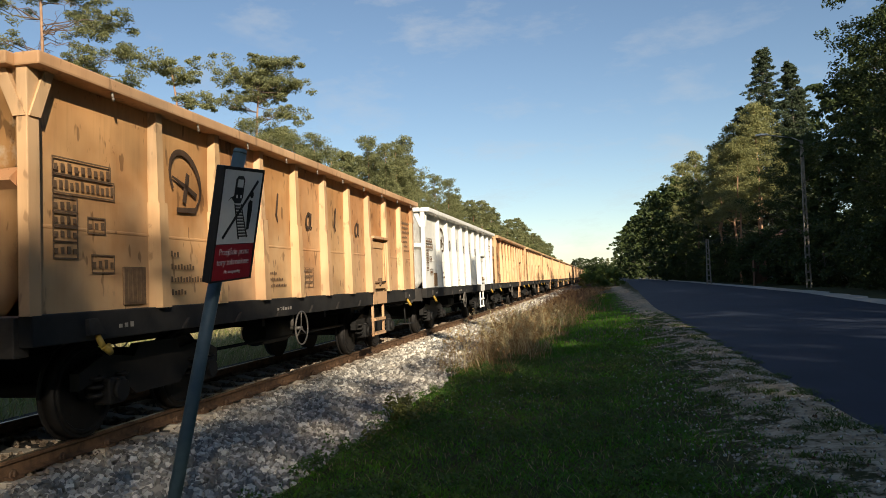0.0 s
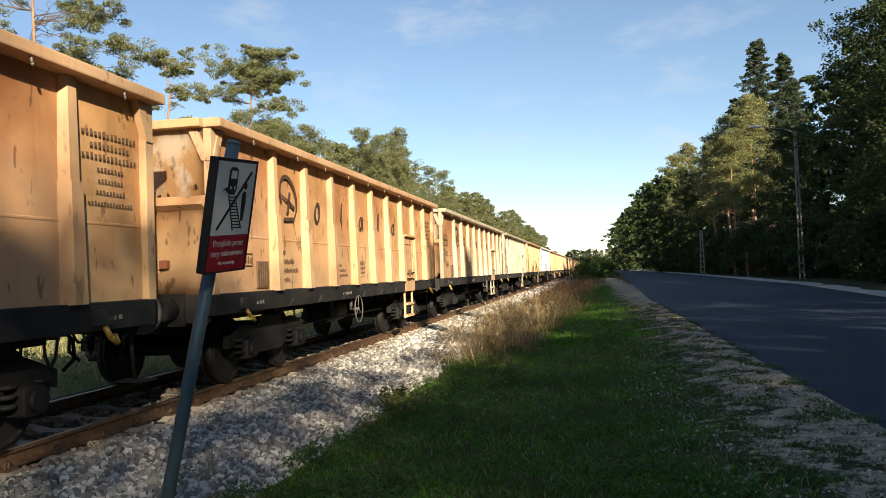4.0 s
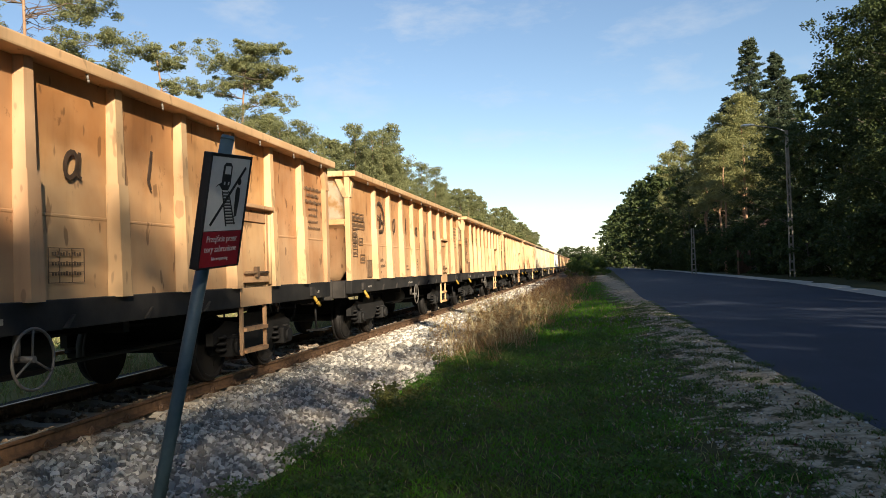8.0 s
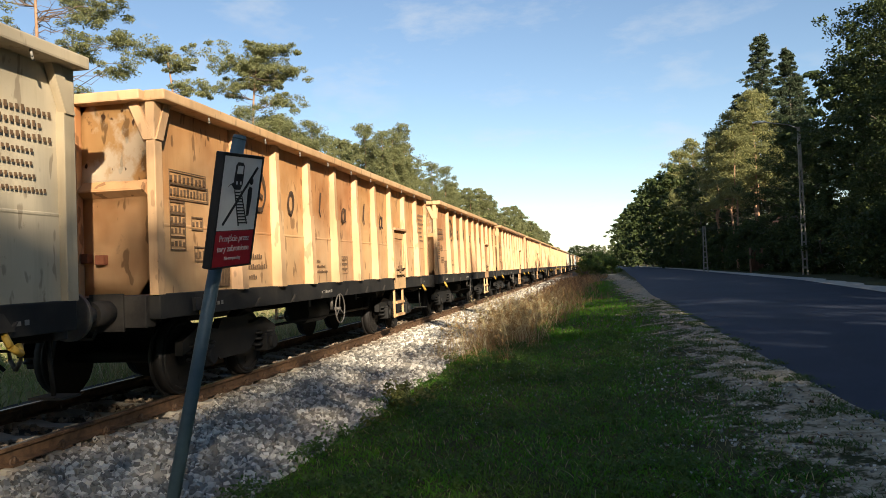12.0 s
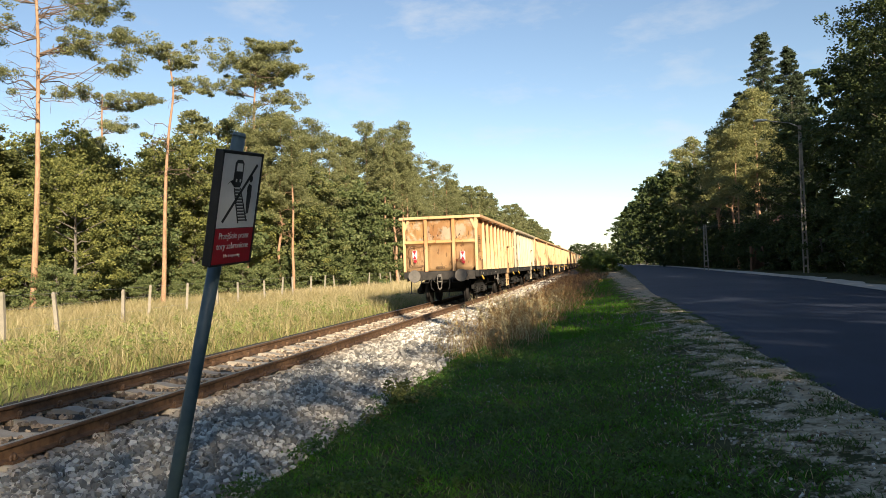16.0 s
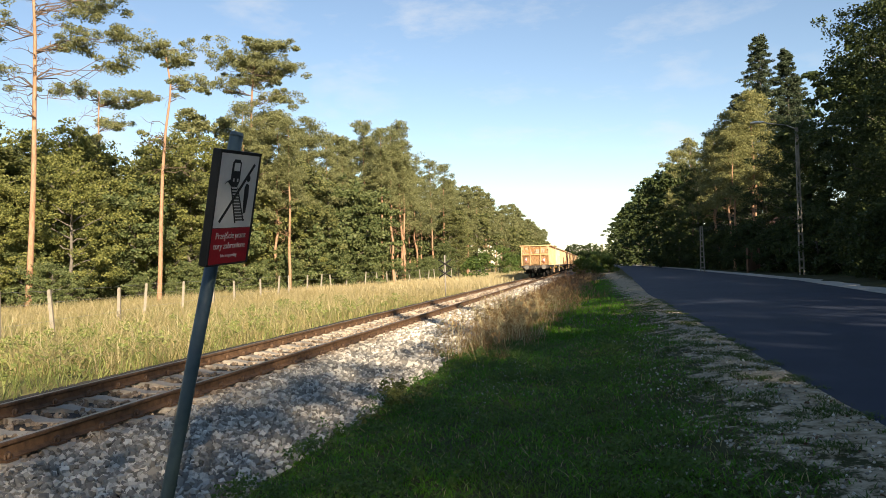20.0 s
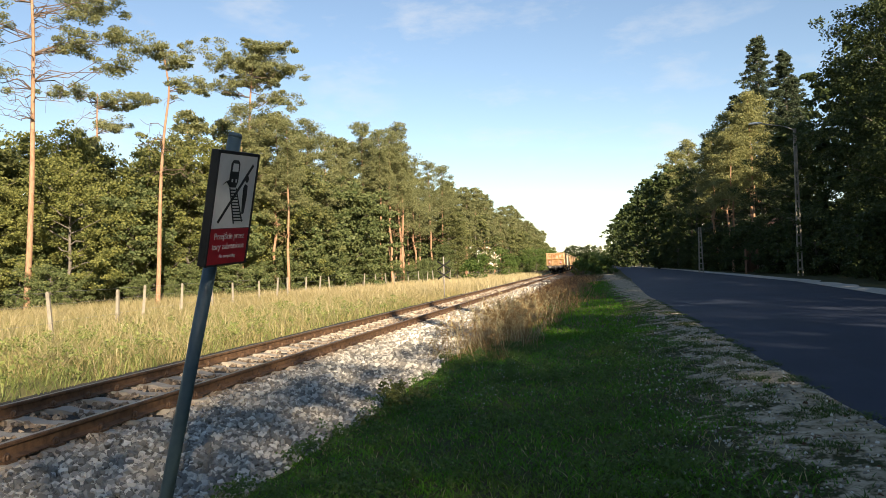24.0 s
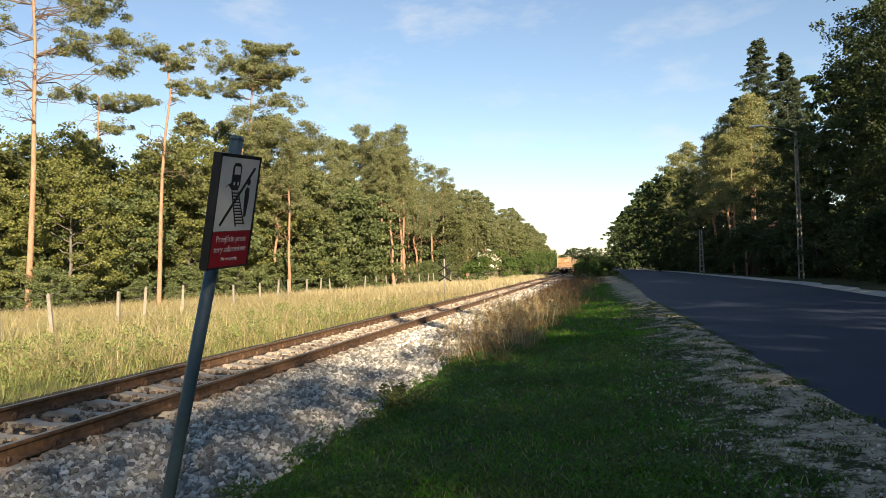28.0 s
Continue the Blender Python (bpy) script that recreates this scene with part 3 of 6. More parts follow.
        part("foot_step", bm, BLACK, w)
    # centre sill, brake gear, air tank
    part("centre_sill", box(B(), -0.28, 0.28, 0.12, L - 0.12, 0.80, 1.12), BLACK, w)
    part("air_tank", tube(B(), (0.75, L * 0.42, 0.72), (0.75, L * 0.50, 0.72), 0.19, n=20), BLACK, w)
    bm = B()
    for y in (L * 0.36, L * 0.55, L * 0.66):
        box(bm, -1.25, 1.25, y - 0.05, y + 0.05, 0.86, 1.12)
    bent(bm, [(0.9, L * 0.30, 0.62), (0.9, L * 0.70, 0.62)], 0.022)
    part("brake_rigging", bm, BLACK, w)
    bogie(w, 2.35)
    bogie(w, L - 2.35)
    for s in (-1, 1):
        # hand brake wheel with three spokes
        yw = L * wheel_at
        bm = ring(B(), (s * 1.47, yw, 0.78), (1, 0, 0), 0.24, 0.013, 28, 7)
        for k in range(3):
            a = math.pi / 2 + k * 2 * math.pi / 3
            tube(bm, (s * 1.46, yw, 0.78), (s * 1.47, yw + 0.24 * math.cos(a), 0.78 + 0.24 * math.sin(a)), 0.010, n=7)
        tube(bm, (s * 1.30, yw, 0.78), (s * 1.48, yw, 0.78), 0.028, n=10)
        bent(bm, [(s * 1.32, yw, 0.80), (s * 1.32, yw, 1.0)], 0.03)
        part("brake_wheel", bm, GREY_STEEL, w, "pale three-spoked hand brake wheel")
        # side door in the eighth bay with hinges, latch and a ledge above
        y0, y1 = Y[7] + 0.17, Y[8] - 0.17
        dr = part("side_door", box(B(), min(s * 1.372, s * 1.405), max(s * 1.372, s * 1.405), y0, y1, 1.28, 2.26, 0.012), body, w)
        bm = box(B(), min(s * 1.405, s * 1.425), max(s * 1.405, s * 1.425), y0 + 0.06, y1 - 0.06, 2.10, 2.22)
        for a, b, c, d in ((y0, y0 + 0.07, 1.29, 2.25), (y1 - 0.07, y1, 1.29, 2.25), (y0 + 0.07, y1 - 0.07, 1.29, 1.37)):
            box(bm, min(s * 1.405, s * 1.43), max(s * 1.405, s * 1.43), a, b, c, d, 0.006)
        part("door_frame", bm, body, dr)
        for yy in (y0 - 0.03, y1 + 0.03):
            part("hinge_rod", tube(B(), (s * 1.43, yy, 1.26), (s * 1.43, yy, 2.22), 0.028, n=10), edge, dr)
        part("door_latch", box(bent(B(), [(s * 1.44, y0 + 0.1, 1.42), (s * 1.46, y1 - 0.1, 1.42)], 0.018), min(s * 1.42, s * 1.47), max(s * 1.42, s * 1.47), (y0 + y1) / 2 - 0.04, (y0 + y1) / 2 + 0.04, 1.36, 1.50), MARK, dr)
        part("door_ledge", box(B(), min(s * 1.37, s * 1.50), max(s * 1.37, s * 1.50), y0 - 0.08, y1 + 0.08, 2.275, 2.325, 0.01), edge, w)
        # steps below the door
        bm = B()
        for yy in (y0 + 0.05, y1 - 0.1):
            box(bm, min(s * 1.36, s * 1.40), max(s * 1.36, s * 1.40), yy, yy + 0.05, 0.36, 0.985)
        for zz in (0.38, 0.66):
            box(bm, min(s * 1.33, s * 1.44), max(s * 1.33, s * 1.44), y0 + 0.1, y1 - 0.1, zz, zz + 0.05)
        part("step", bm, edge, w)
        # document holder, tie hooks on the sill and under the rim
        bm = box(B(), min(s * 1.362, s * 1.385), max(s * 1.362, s * 1.385), Y[1] - 0.56, Y[1] - 0.20, 1.27, 1.63, 0.006)
        for k in range(4):
            box(bm, min(s * 1.385, s * 1.39), max(s * 1.385, s * 1.39), Y[1] - 0.50 + k * 0.07, Y[1] - 0.48 + k * 0.07, 1.29, 1.60)
        part("document_frame", bm, MARK, w)
        for yy in (0.80, L - 0.85):
            part("tow_hook", bent(B(), [(s * 1.43, yy, 1.02), (s * 1.49, yy, 0.92), (s * 1.50, yy + 0.09, 0.86), (s * 1.44, yy + 0.14, 0.92)], 0.028), YELLOW, w, "yellow tow hook")
            part("hook_bracket", prism(B(), [(yy - 0.16, 1.03), (yy - 0.16, 1.17), (yy - 0.04, 1.17), (yy + 0.08, 1.03)], s * 1.425, s * 1.47), STOCK, w)
        # bare plate on the sill under the door, small cleats along the sill
        part("door_apron", box(B(), min(s * 1.43, s * 1.438), max(s * 1.43, s * 1.438), y0 - 0.05, y1 + 0.05, 0.985, 1.228), body, w)
        for i in range(1, 10):
            if i not in (7, 8):
                part("sill_cleat", prism(B(), [(Y[i] + 0.36, 0.99), (Y[i] + 0.50, 1.10), (Y[i] + 0.52, 1.10), (Y[i] + 0.42, 0.99)], s * 1.425, s * 1.455), STOCK, w)
        if s > 0:
            for i in range(10):
                part("rim_hook", bent(B(), [(1.53, mid[i], 3.19), (1.535, mid[i] + 0.01, 3.14), (1.52, mid[i] + 0.04, 3.12)], 0.012, 6), PALE_IRON, w)
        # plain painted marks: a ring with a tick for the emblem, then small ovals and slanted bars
        x = 1.371 if s > 0 else -1.377

        def at(u):
            """Along the side from the viewer's left."""
            return u if s > 0 else L - u

        if bold:
            c = mid[1]
            bm = B()
            stroke(bm, [(at(y), z) for y, z in arc(c, 2.58, 0.31, 0.30, 200, -60, 22, -0.28)], [0.025 + 0.042 * math.sin(math.pi * k / 22) for k in range(23)], x)
            stroke(bm, [(at(y), z) for y, z in ((c - 0.20, 2.25), (c + 0.20, 2.27), (c + 0.27, 2.35))], [0.05, 0.06, 0.02], x)
            stroke(bm, [(at(y), z) for y, z in ((c - 0.04, 2.34), (c + 0.05, 2.66))], 0.07, x)
            stroke(bm, [(at(y), z) for y, z in ((c - 0.28, 2.60), (c + 0.02, 2.51), (c + 0.23, 2.43))], [0.02, 0.05, 0.06], x)
            part("emblem", bm, LOGO, w)
            for n, sort in ((2, 0), (3, 1), (4, 2), (5, 1), (6, 2)):
                c = mid[n]
                bm = B()
                if sort == 0:
                    stroke(bm, [(at(y), z) for y, z in arc(c, 2.44, 0.10, 0.155, 0, 360, 16, 0.15)], 0.045, x)
                elif sort == 1:
                    stroke(bm, [(at(y), z) for y, z in ((c + 0.05, 2.70), (c - 0.02, 2.40), (c + 0.03, 2.30))], [0.04, 0.05, 0.02], x)
                else:
                    stroke(bm, [(at(y), z) for y, z in arc(c - 0.02, 2.40, 0.085, 0.115, 0, 360, 14, 0.2)], 0.045, x)
                    stroke(bm, [(at(y), z) for y, z in ((c + 0.10, 2.52), (c + 0.07, 2.31), (c + 0.12, 2.29))], 0.04, x)
                part("painted_mark", bm, LOGO, w)
        bm = B()
        f0 = 0.32
        y_of = lambda u, wid: u if s > 0 else L - u - wid
        bars(bm, y_of(f0, 0.80), 2.42, 0.80, 0.09, x, 9, 1)
        bars(bm, y_of(f0, 0.85), 2.27, 0.85, 0.10, x, 12, 1)
        for k, z in enumerate((2.10, 1.98, 1.86, 1.72)):
            bars(bm, y_of(f0, 0.32), z, 0.32, 0.08, x, 4, 1)
        bars(bm, y_of(f0 + 0.45, 0.26), 1.95, 0.26, 0.08, x, 3, 1)
        bars(bm, y_of(f0 + 0.50, 0.34), 1.60, 0.34, 0.10, x, 4, 1)
        tagged(part("stencilled_panel", bm, MARK, w), kind="stuff")
        bm = B()
        for k, (wd, n) in enumerate(((0.30, 5), (0.62, 10), (0.78, 13), (0.44, 7))):
            bars(bm, y_of(Y[1] + 0.16, wd), 1.74 - 0.135 * k, wd, 0.075, x, n)
        tagged(part("stencil_block", bm, MARK, w), kind="stuff")
        bm = B()
        for k, (wd, n) in enumerate(((0.86, 14), (0.62, 10), (0.86, 14), (0.42, 8), (0.40, 8), (0.46, 9), (0.70, 15))):
            bars(bm, y_of(mid[9] - wd / 2, wd), 2.74 - 0.105 * k, wd, 0.065 if k < 3 else 0.045, x, n)
        tagged(part("stencil_block", bm, MARK, w), kind="stuff")
        bm = B()
        for k, (wd, n) in enumerate(((0.40, 7), (0.62, 11), (0.74, 13))):
            bars(bm, y_of(Y[3] + 0.17, wd), 1.56 - 0.085 * k, wd, 0.05, x, n)
        for k in range(3):
            bars(bm, y_of(Y[4] + 0.32, 0.40), 1.60 - 0.085 * k, 0.40, 0.045, x, 11)
        for z in (1.37, 1.46, 1.545, 1.665):
            box(bm, x, x + 0.005, y_of(Y[4] + 0.28, 0.48), y_of(Y[4] + 0.28, 0.48) + 0.48, z, z + 0.006)
        for u in (0.28, 0.42, 0.585, 0.754):
            box(bm, x, x + 0.005, y_of(Y[4] + u, 0.006), y_of(Y[4] + u, 0.006) + 0.006, 1.376, 1.665)
        tagged(part("stencil_block", bm, MARK, w), kind="stuff")
    # white figures on the black sill
    bm = B()
    for y, n in ((Y[3] + 0.4, 6), (1.1, 3), (Y[9] + 0.5, 2)):
        bars(bm, y, 1.06, 0.09 * n, 0.06, 1.432, n)
    part("sill_marks", bm, PALE_IRON, w)
    return w


def tail_board(w, x, y, z):
    """Tail marker: white plate with two red triangles, on the rear wagon."""
    tb = part("tail_board", box(B(), x - 0.085, x + 0.085, y - 0.012, y + 0.06, z - 0.17, z + 0.17, 0.004), SIGN_WHITE, w, "white tail board with red triangles")
    for q in (1, -1):
        bm = B()
        v = [bm.verts.new((x + dx, y - 0.014 - dd, z + q * dz)) for dd in (0, 0.004) for dx, dz in ((-0.078, 0.158), (0.078, 0.158), (0.0, 0.008))]
        bm.faces.new((v[3], v[4], v[5]))
        for k in range(3):
            bm.faces.new((v[k], v[(k + 1) % 3], v[3 + (k + 1) % 3], v[3 + k]))
        bmesh.ops.recalc_face_normals(bm, faces=bm.faces[:])
        part("red_triangle", bm, RED, tb)
    part("tail_lamp", tube(B(), (x + 0.03, y - 0.005, z - 0.24), (x + 0.03, y - 0.06, z - 0.24), 0.055, n=16), RED, tb, "small red tail lamp")


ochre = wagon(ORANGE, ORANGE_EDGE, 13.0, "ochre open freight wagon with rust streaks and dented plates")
wagons = []
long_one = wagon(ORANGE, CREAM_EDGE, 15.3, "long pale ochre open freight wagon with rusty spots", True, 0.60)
cream = wagon(CREAM, CREAM_EDGE, 13.0, "dusty cream open freight wagon with dark markings", True, 0.66)
white = wagon(WHITE, WHITE, 13.0, "white-painted open freight wagon, nearly clean")
start_y = 0.0
for k in range(30):
    if k == 0:
        wg = ochre
    elif k == 10:
        wg = long_one
    elif k == 13:
        wg = white
    elif k == 11:
        wg = cream
    elif k == 1:
        wg = copy_thing(cream, pose(TRACK_X, 0, RAIL_Z))
    else:
        wg = copy_thing(ochre, pose(TRACK_X, 0, RAIL_Z))
    wagons.append((wg, start_y))
    start_y += PITCH + (2.3 if k == 10 else 0.0)
tail_board(ochre, 0.86, -0.055, 1.78)
tail_board(ochre, -0.98, -0.055, 1.86)
# oval plate and the old loop marks on the rear wall of the last wagon
bm = B()
for zz in (1.315, 1.395):
    box(bm, -0.12, 0.12, -0.062, 0.01, zz, zz + 0.012)
for xx in (-0.15, 0.138):
    box(bm, xx, xx + 0.012, -0.062, 0.01, 1.325, 1.40)
for k in range(4):
    box(bm, -0.10 + 0.05 * k, -0.07 + 0.05 * k, -0.066, 0.01, 1.34, 1.385)
part("rear_plate", bm, MARK, ochre)


# ---- ground, road, track bed ----
ROAD_Z = 0.45
LEFT_EDGE = [(-60, 2.2), (0, 2.0), (30, 1.95), (61, 2.8), (110, 4.0), (167, 5.0), (300, 5.6), (600, 5.0)]
RIGHT_EDGE = [(-60, 8.0), (0, 8.2), (23, 8.6), (42, 10.3), (80, 11.0), (110, 11.6), (167, 11.4), (300, 11.4), (600, 10.5)]


def along(table, y):
    return float(np.interp(y, [a for a, b in table], [b for a, b in table]))


def ground_z(x, y):
    """Height of the ground: low by the track, rising to the road."""
    e = along(LEFT_EDGE, y)
    z = float(np.interp(x, [-60, -30, -12, -8.6, -8.2, -3.0, -2.0, 0.2, e - 0.25, e + 0.6, 40], [0.10, 0.0, -0.05, -0.05, -0.10, -0.06, 0.07, 0.27, ROAD_Z - 0.015, ROAD_Z - 0.06, 0.5]))
    if -2.6 < x < e - 0.3 or x < -9:
        z += 0.035 * noise.noise(Vector((x * 0.8, y * 0.8, 3.0)))
    return z


def sheet(name, xs, ys, zf, material, smooth=True):
    verts = np.array([(x, y, zf(x, y)) for y in ys for x in xs])
    n = len(xs)
    faces = [(j * n + i, j * n + i + 1, (j + 1) * n + i + 1, (j + 1) * n + i) for j in range(len(ys) - 1) for i in range(n - 1)]
    return raw(name, verts, faces, material, None, smooth)


xs = [-2500, -900, -300, -120, -60, -45, -36, -30, -26, -22, -18, -15, -12, -10.5, -9, -8.6, -8.2, -7.5, -5.7, -4, -3.3, -3.0] + [round(-2.7 + 0.3 * i, 2) for i in range(17)] + [2.6, 4, 7, 9, 12, 16, 24, 40, 80, 200, 700, 2500]
ys = [-400, -100, -40, -20, -10, -5, 0, 2] + [round(3 + 0.5 * i, 1) for i in range(60)] + [34, 36, 38, 41, 45, 50, 56, 62, 70, 80, 95, 110, 130, 150, 180, 220, 300, 420, 600, 1000, 2000, 4500]
tagged(sheet("ground", xs, ys, ground_z, SOIL), "grass and bare sandy soil beside the track", "ground", kind="structure")

# road: cambered slab with a ragged near edge
road_v, road_f = [], []
rys = [-60, -30, -15, -6] + [0.35 * i for i in range(0, 130)] + [46, 50, 56, 61, 70, 80, 95, 110, 130, 167, 220, 300, 420, 600]
for j, y in enumerate(rys):
    a, b = along(LEFT_EDGE, y), along(RIGHT_EDGE, y)
    a += 0.10 * noise.noise(Vector((y * 1.3, 0, 0))) + 0.05 * noise.noise(Vector((y * 5.1, 2, 0)))
    for i in range(7):
        u = i / 6
        road_v.append((a + (b - a) * u, y, ROAD_Z + 0.05 * math.sin(math.pi * u) - (0.03 if i in (0, 6) else 0)))
for j in range(len(rys) - 1):
    for i in range(6):
        q = j * 7 + i
        road_f.append((q, q + 1, q + 8, q + 7))
tagged(raw("road", road_v, road_f, ASPHALT, None, True), "worn asphalt road with a ragged edge, blue shade in its colour", "road", kind="structure")
# pale gravel shoulder on the far side of the road
sh_v = []
for y in rys:
    b = along(RIGHT_EDGE, y)
    wide = 0.55 + 0.4 * noise.noise(Vector((y * 0.4, 7, 0)))
    for k, dx in enumerate((-0.25, 0.25, wide)):
        sh_v.append((b + dx, y, ROAD_Z + (0.0, 0.055, 0.05)[k]))
sh_f = [(3 * j + i, 3 * j + i + 1, 3 * j + i + 4, 3 * j + i + 3) for j in range(len(rys) - 1) for i in range(2)]
SAND = plain("pale_gravel", (0.42, 0.38, 0.32), (0.55, 0.51, 0.44), 7, 0.95, 0, 0.5, 0.01)
tagged(raw("road_shoulder", sh_v, sh_f, SAND, None, True), "pale gravel shoulder along the road", "shoulder", kind="structure")

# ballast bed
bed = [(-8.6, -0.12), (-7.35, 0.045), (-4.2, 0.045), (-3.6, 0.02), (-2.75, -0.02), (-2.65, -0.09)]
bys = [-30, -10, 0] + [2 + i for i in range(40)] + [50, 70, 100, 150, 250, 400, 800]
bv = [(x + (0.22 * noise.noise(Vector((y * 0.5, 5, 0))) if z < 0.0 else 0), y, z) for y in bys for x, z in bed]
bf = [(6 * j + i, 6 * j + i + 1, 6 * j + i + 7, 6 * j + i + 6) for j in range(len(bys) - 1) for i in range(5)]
tagged(raw("track_bed", bv, bf, GRIT, None, True), "ballast bed under the rails, dark gap shade in its colour", "track bed", kind="structure")

# rails
for n, sx in enumerate((-1, 1)):
    bm = B()
    c = TRACK_X + sx * 0.7525
    prof = [(-0.07, 0), (0.07, 0), (0.07, 0.012), (0.012, 0.035), (0.009, 0.105), (0.034, 0.118), (0.035, 0.142), (0.026, 0.15), (-0.026, 0.15), (-0.035, 0.142), (-0.034, 0.118), (-0.009, 0.105), (-0.012, 0.035), (-0.07, 0.012)]
    ends = [[bm.verts.new((c + x, y, RAIL_Z - 0.15 + z)) for x, z in prof] for y in (-40, 20, 80, 500)]
    for a, b in zip(ends, ends[1:]):
        for i in range(14):
            bm.faces.new((a[i], a[(i + 1) % 14], b[(i + 1) % 14], b[i]))
    bmesh.ops.recalc_face_normals(bm, faces=bm.faces[:])
    r = part("rail", bm, RAIL)
    tagged(r, "rust-brown steel rail with a polished running surface", "rail", "rails of the track", "structure")
    bm = box(B(), c - 0.024, c + 0.024, -40, 500, RAIL_Z - 0.001, RAIL_Z + 0.001)
    part("running_surface", bm, RAIL_TOP, r)

# sleepers, each with two clips a rail
SPACING = 0.65
bm = B()
sec = [(-0.13, -0.16), (0.13, -0.16), (0.11, 0.0), (-0.11, 0.0)]
xs_s = [(-1.28, -0.02), (-1.05, 0.0), (-0.5, -0.005), (-0.3, -0.045), (0.3, -0.045), (0.5, -0.005), (1.05, 0.0), (1.28, -0.02)]
rows_s = [[bm.verts.new((x, dy, z + dz)) for dy, z in sec] for x, dz in xs_s]
for a, b in zip(rows_s, rows_s[1:]):
    for i in range(4):
        bm.faces.new((a[i], a[(i + 1) % 4], b[(i + 1) % 4], b[i]))
bm.faces.new(rows_s[0][::-1])
bm.faces.new(rows_s[-1])
bmesh.ops.recalc_face_normals(bm, faces=bm.faces[:])
sleeper = part("sleeper", bm, CONCRETE)
tagged(sleeper, "weathered concrete sleeper bedded in ballast", "sleeper", "sleepers of the track", "structure")
for sx in (-1, 1):
    for side in (-1, 1):
        x = sx * 0.7525 + side * 0.085
        bm = box(B(), x - 0.055, x + 0.055, -0.07, 0.07, 0.0, 0.022)
        ring(bm, (x, 0, 0.035), (1, 0, 0), 0.038, 0.015, 9, 4)
        tube(bm, (x + side * 0.01, 0, 0.0), (x + side * 0.01, 0, 0.075), 0.016, n=8)
        part("rail_clip", bm, RAIL, sleeper)
sleeper.location = (TRACK_X, 6.52 - 13 * SPACING, RAIL_Z - 0.152)
for i in range(1, 150):
    copy_thing(sleeper, pose(TRACK_X + 0.01 * math.sin(i * 3.7), 6.52 + (i - 13) * SPACING + 0.012 * math.sin(i * 5.3), RAIL_Z - 0.152, 0, 0, 0.5 * math.sin(i * 2.9)))


# ---- thin high clouds, far beyond everything ----
def cloud_sheet():
    """Wisps of cirrus: a wide thin sheet four kilometres off, mostly clear."""
    m = bpy.data.materials.new("cirrus")
    m.use_nodes = True
    t = m.node_tree
    t.nodes.remove(t.nodes["Principled BSDF"])
    tc, mp, no, no2, ra, mu = (t.nodes.new("ShaderNode" + k) for k in ("TexCoord", "Mapping", "TexNoise", "TexNoise", "ValToRGB", "Math"))
    tr, em, mx = (t.nodes.new("ShaderNode" + k) for k in ("BsdfTransparent", "Emission", "MixShader"))
    mp.inputs["Scale"].default_value = (1 / 900, 1 / 400, 1 / 330)
    mp.inputs["Rotation"].default_value = (0, 0.35, 0)
    no.inputs["Scale"].default_value, no.inputs["Detail"].default_value, no.inputs["Roughness"].default_value = 1.5, 8, 0.62
    no2.inputs["Scale"].default_value, no2.inputs["Detail"].default_value = 0.45, 2
    ra.color_ramp.elements[0].position, ra.color_ramp.elements[1].position = 0.52, 0.78
    ra.color_ramp.elements[1].color = (0.75, 0.75, 0.75, 1)
    mu.operation = "MULTIPLY"
    em.inputs[0].default_value, em.inputs[1].default_value = (0.92, 0.96, 1.0, 1), 0.42
    for a, b in ((tc.outputs["Object"], mp.inputs[0]), (mp.outputs[0], no.inputs[0]), (mp.outputs[0], no2.inputs[0]), (no.outputs[0], ra.inputs[0]), (ra.outputs[0], mu.inputs[0]), (no2.outputs[0], mu.inputs[1]),
                 (mu.outputs[0], mx.inputs[0]), (tr.outputs[0], mx.inputs[1]), (em.outputs[0], mx.inputs[2]), (mx.outputs[0], t.nodes["Material Output"].inputs[0])):
        t.links.new(a, b)
    n = 24
    v = [(4200 * math.sin(radians(-50 + 100 * i / n)), 4200 * math.cos(radians(-50 + 100 * i / n)), z) for z in (-20, 700, 1500, 2600) for i in range(n + 1)]
    f = [(j * (n + 1) + i, j * (n + 1) + i + 1, (j + 1) * (n + 1) + i + 1, (j + 1) * (n + 1) + i) for j in range(3) for i in range(n)]
    return tagged(raw("cloud_backdrop", v, f, m, None, True), "thin white cirrus wisps in a blue sky", "clouds", kind="structure")


cloud_sheet()


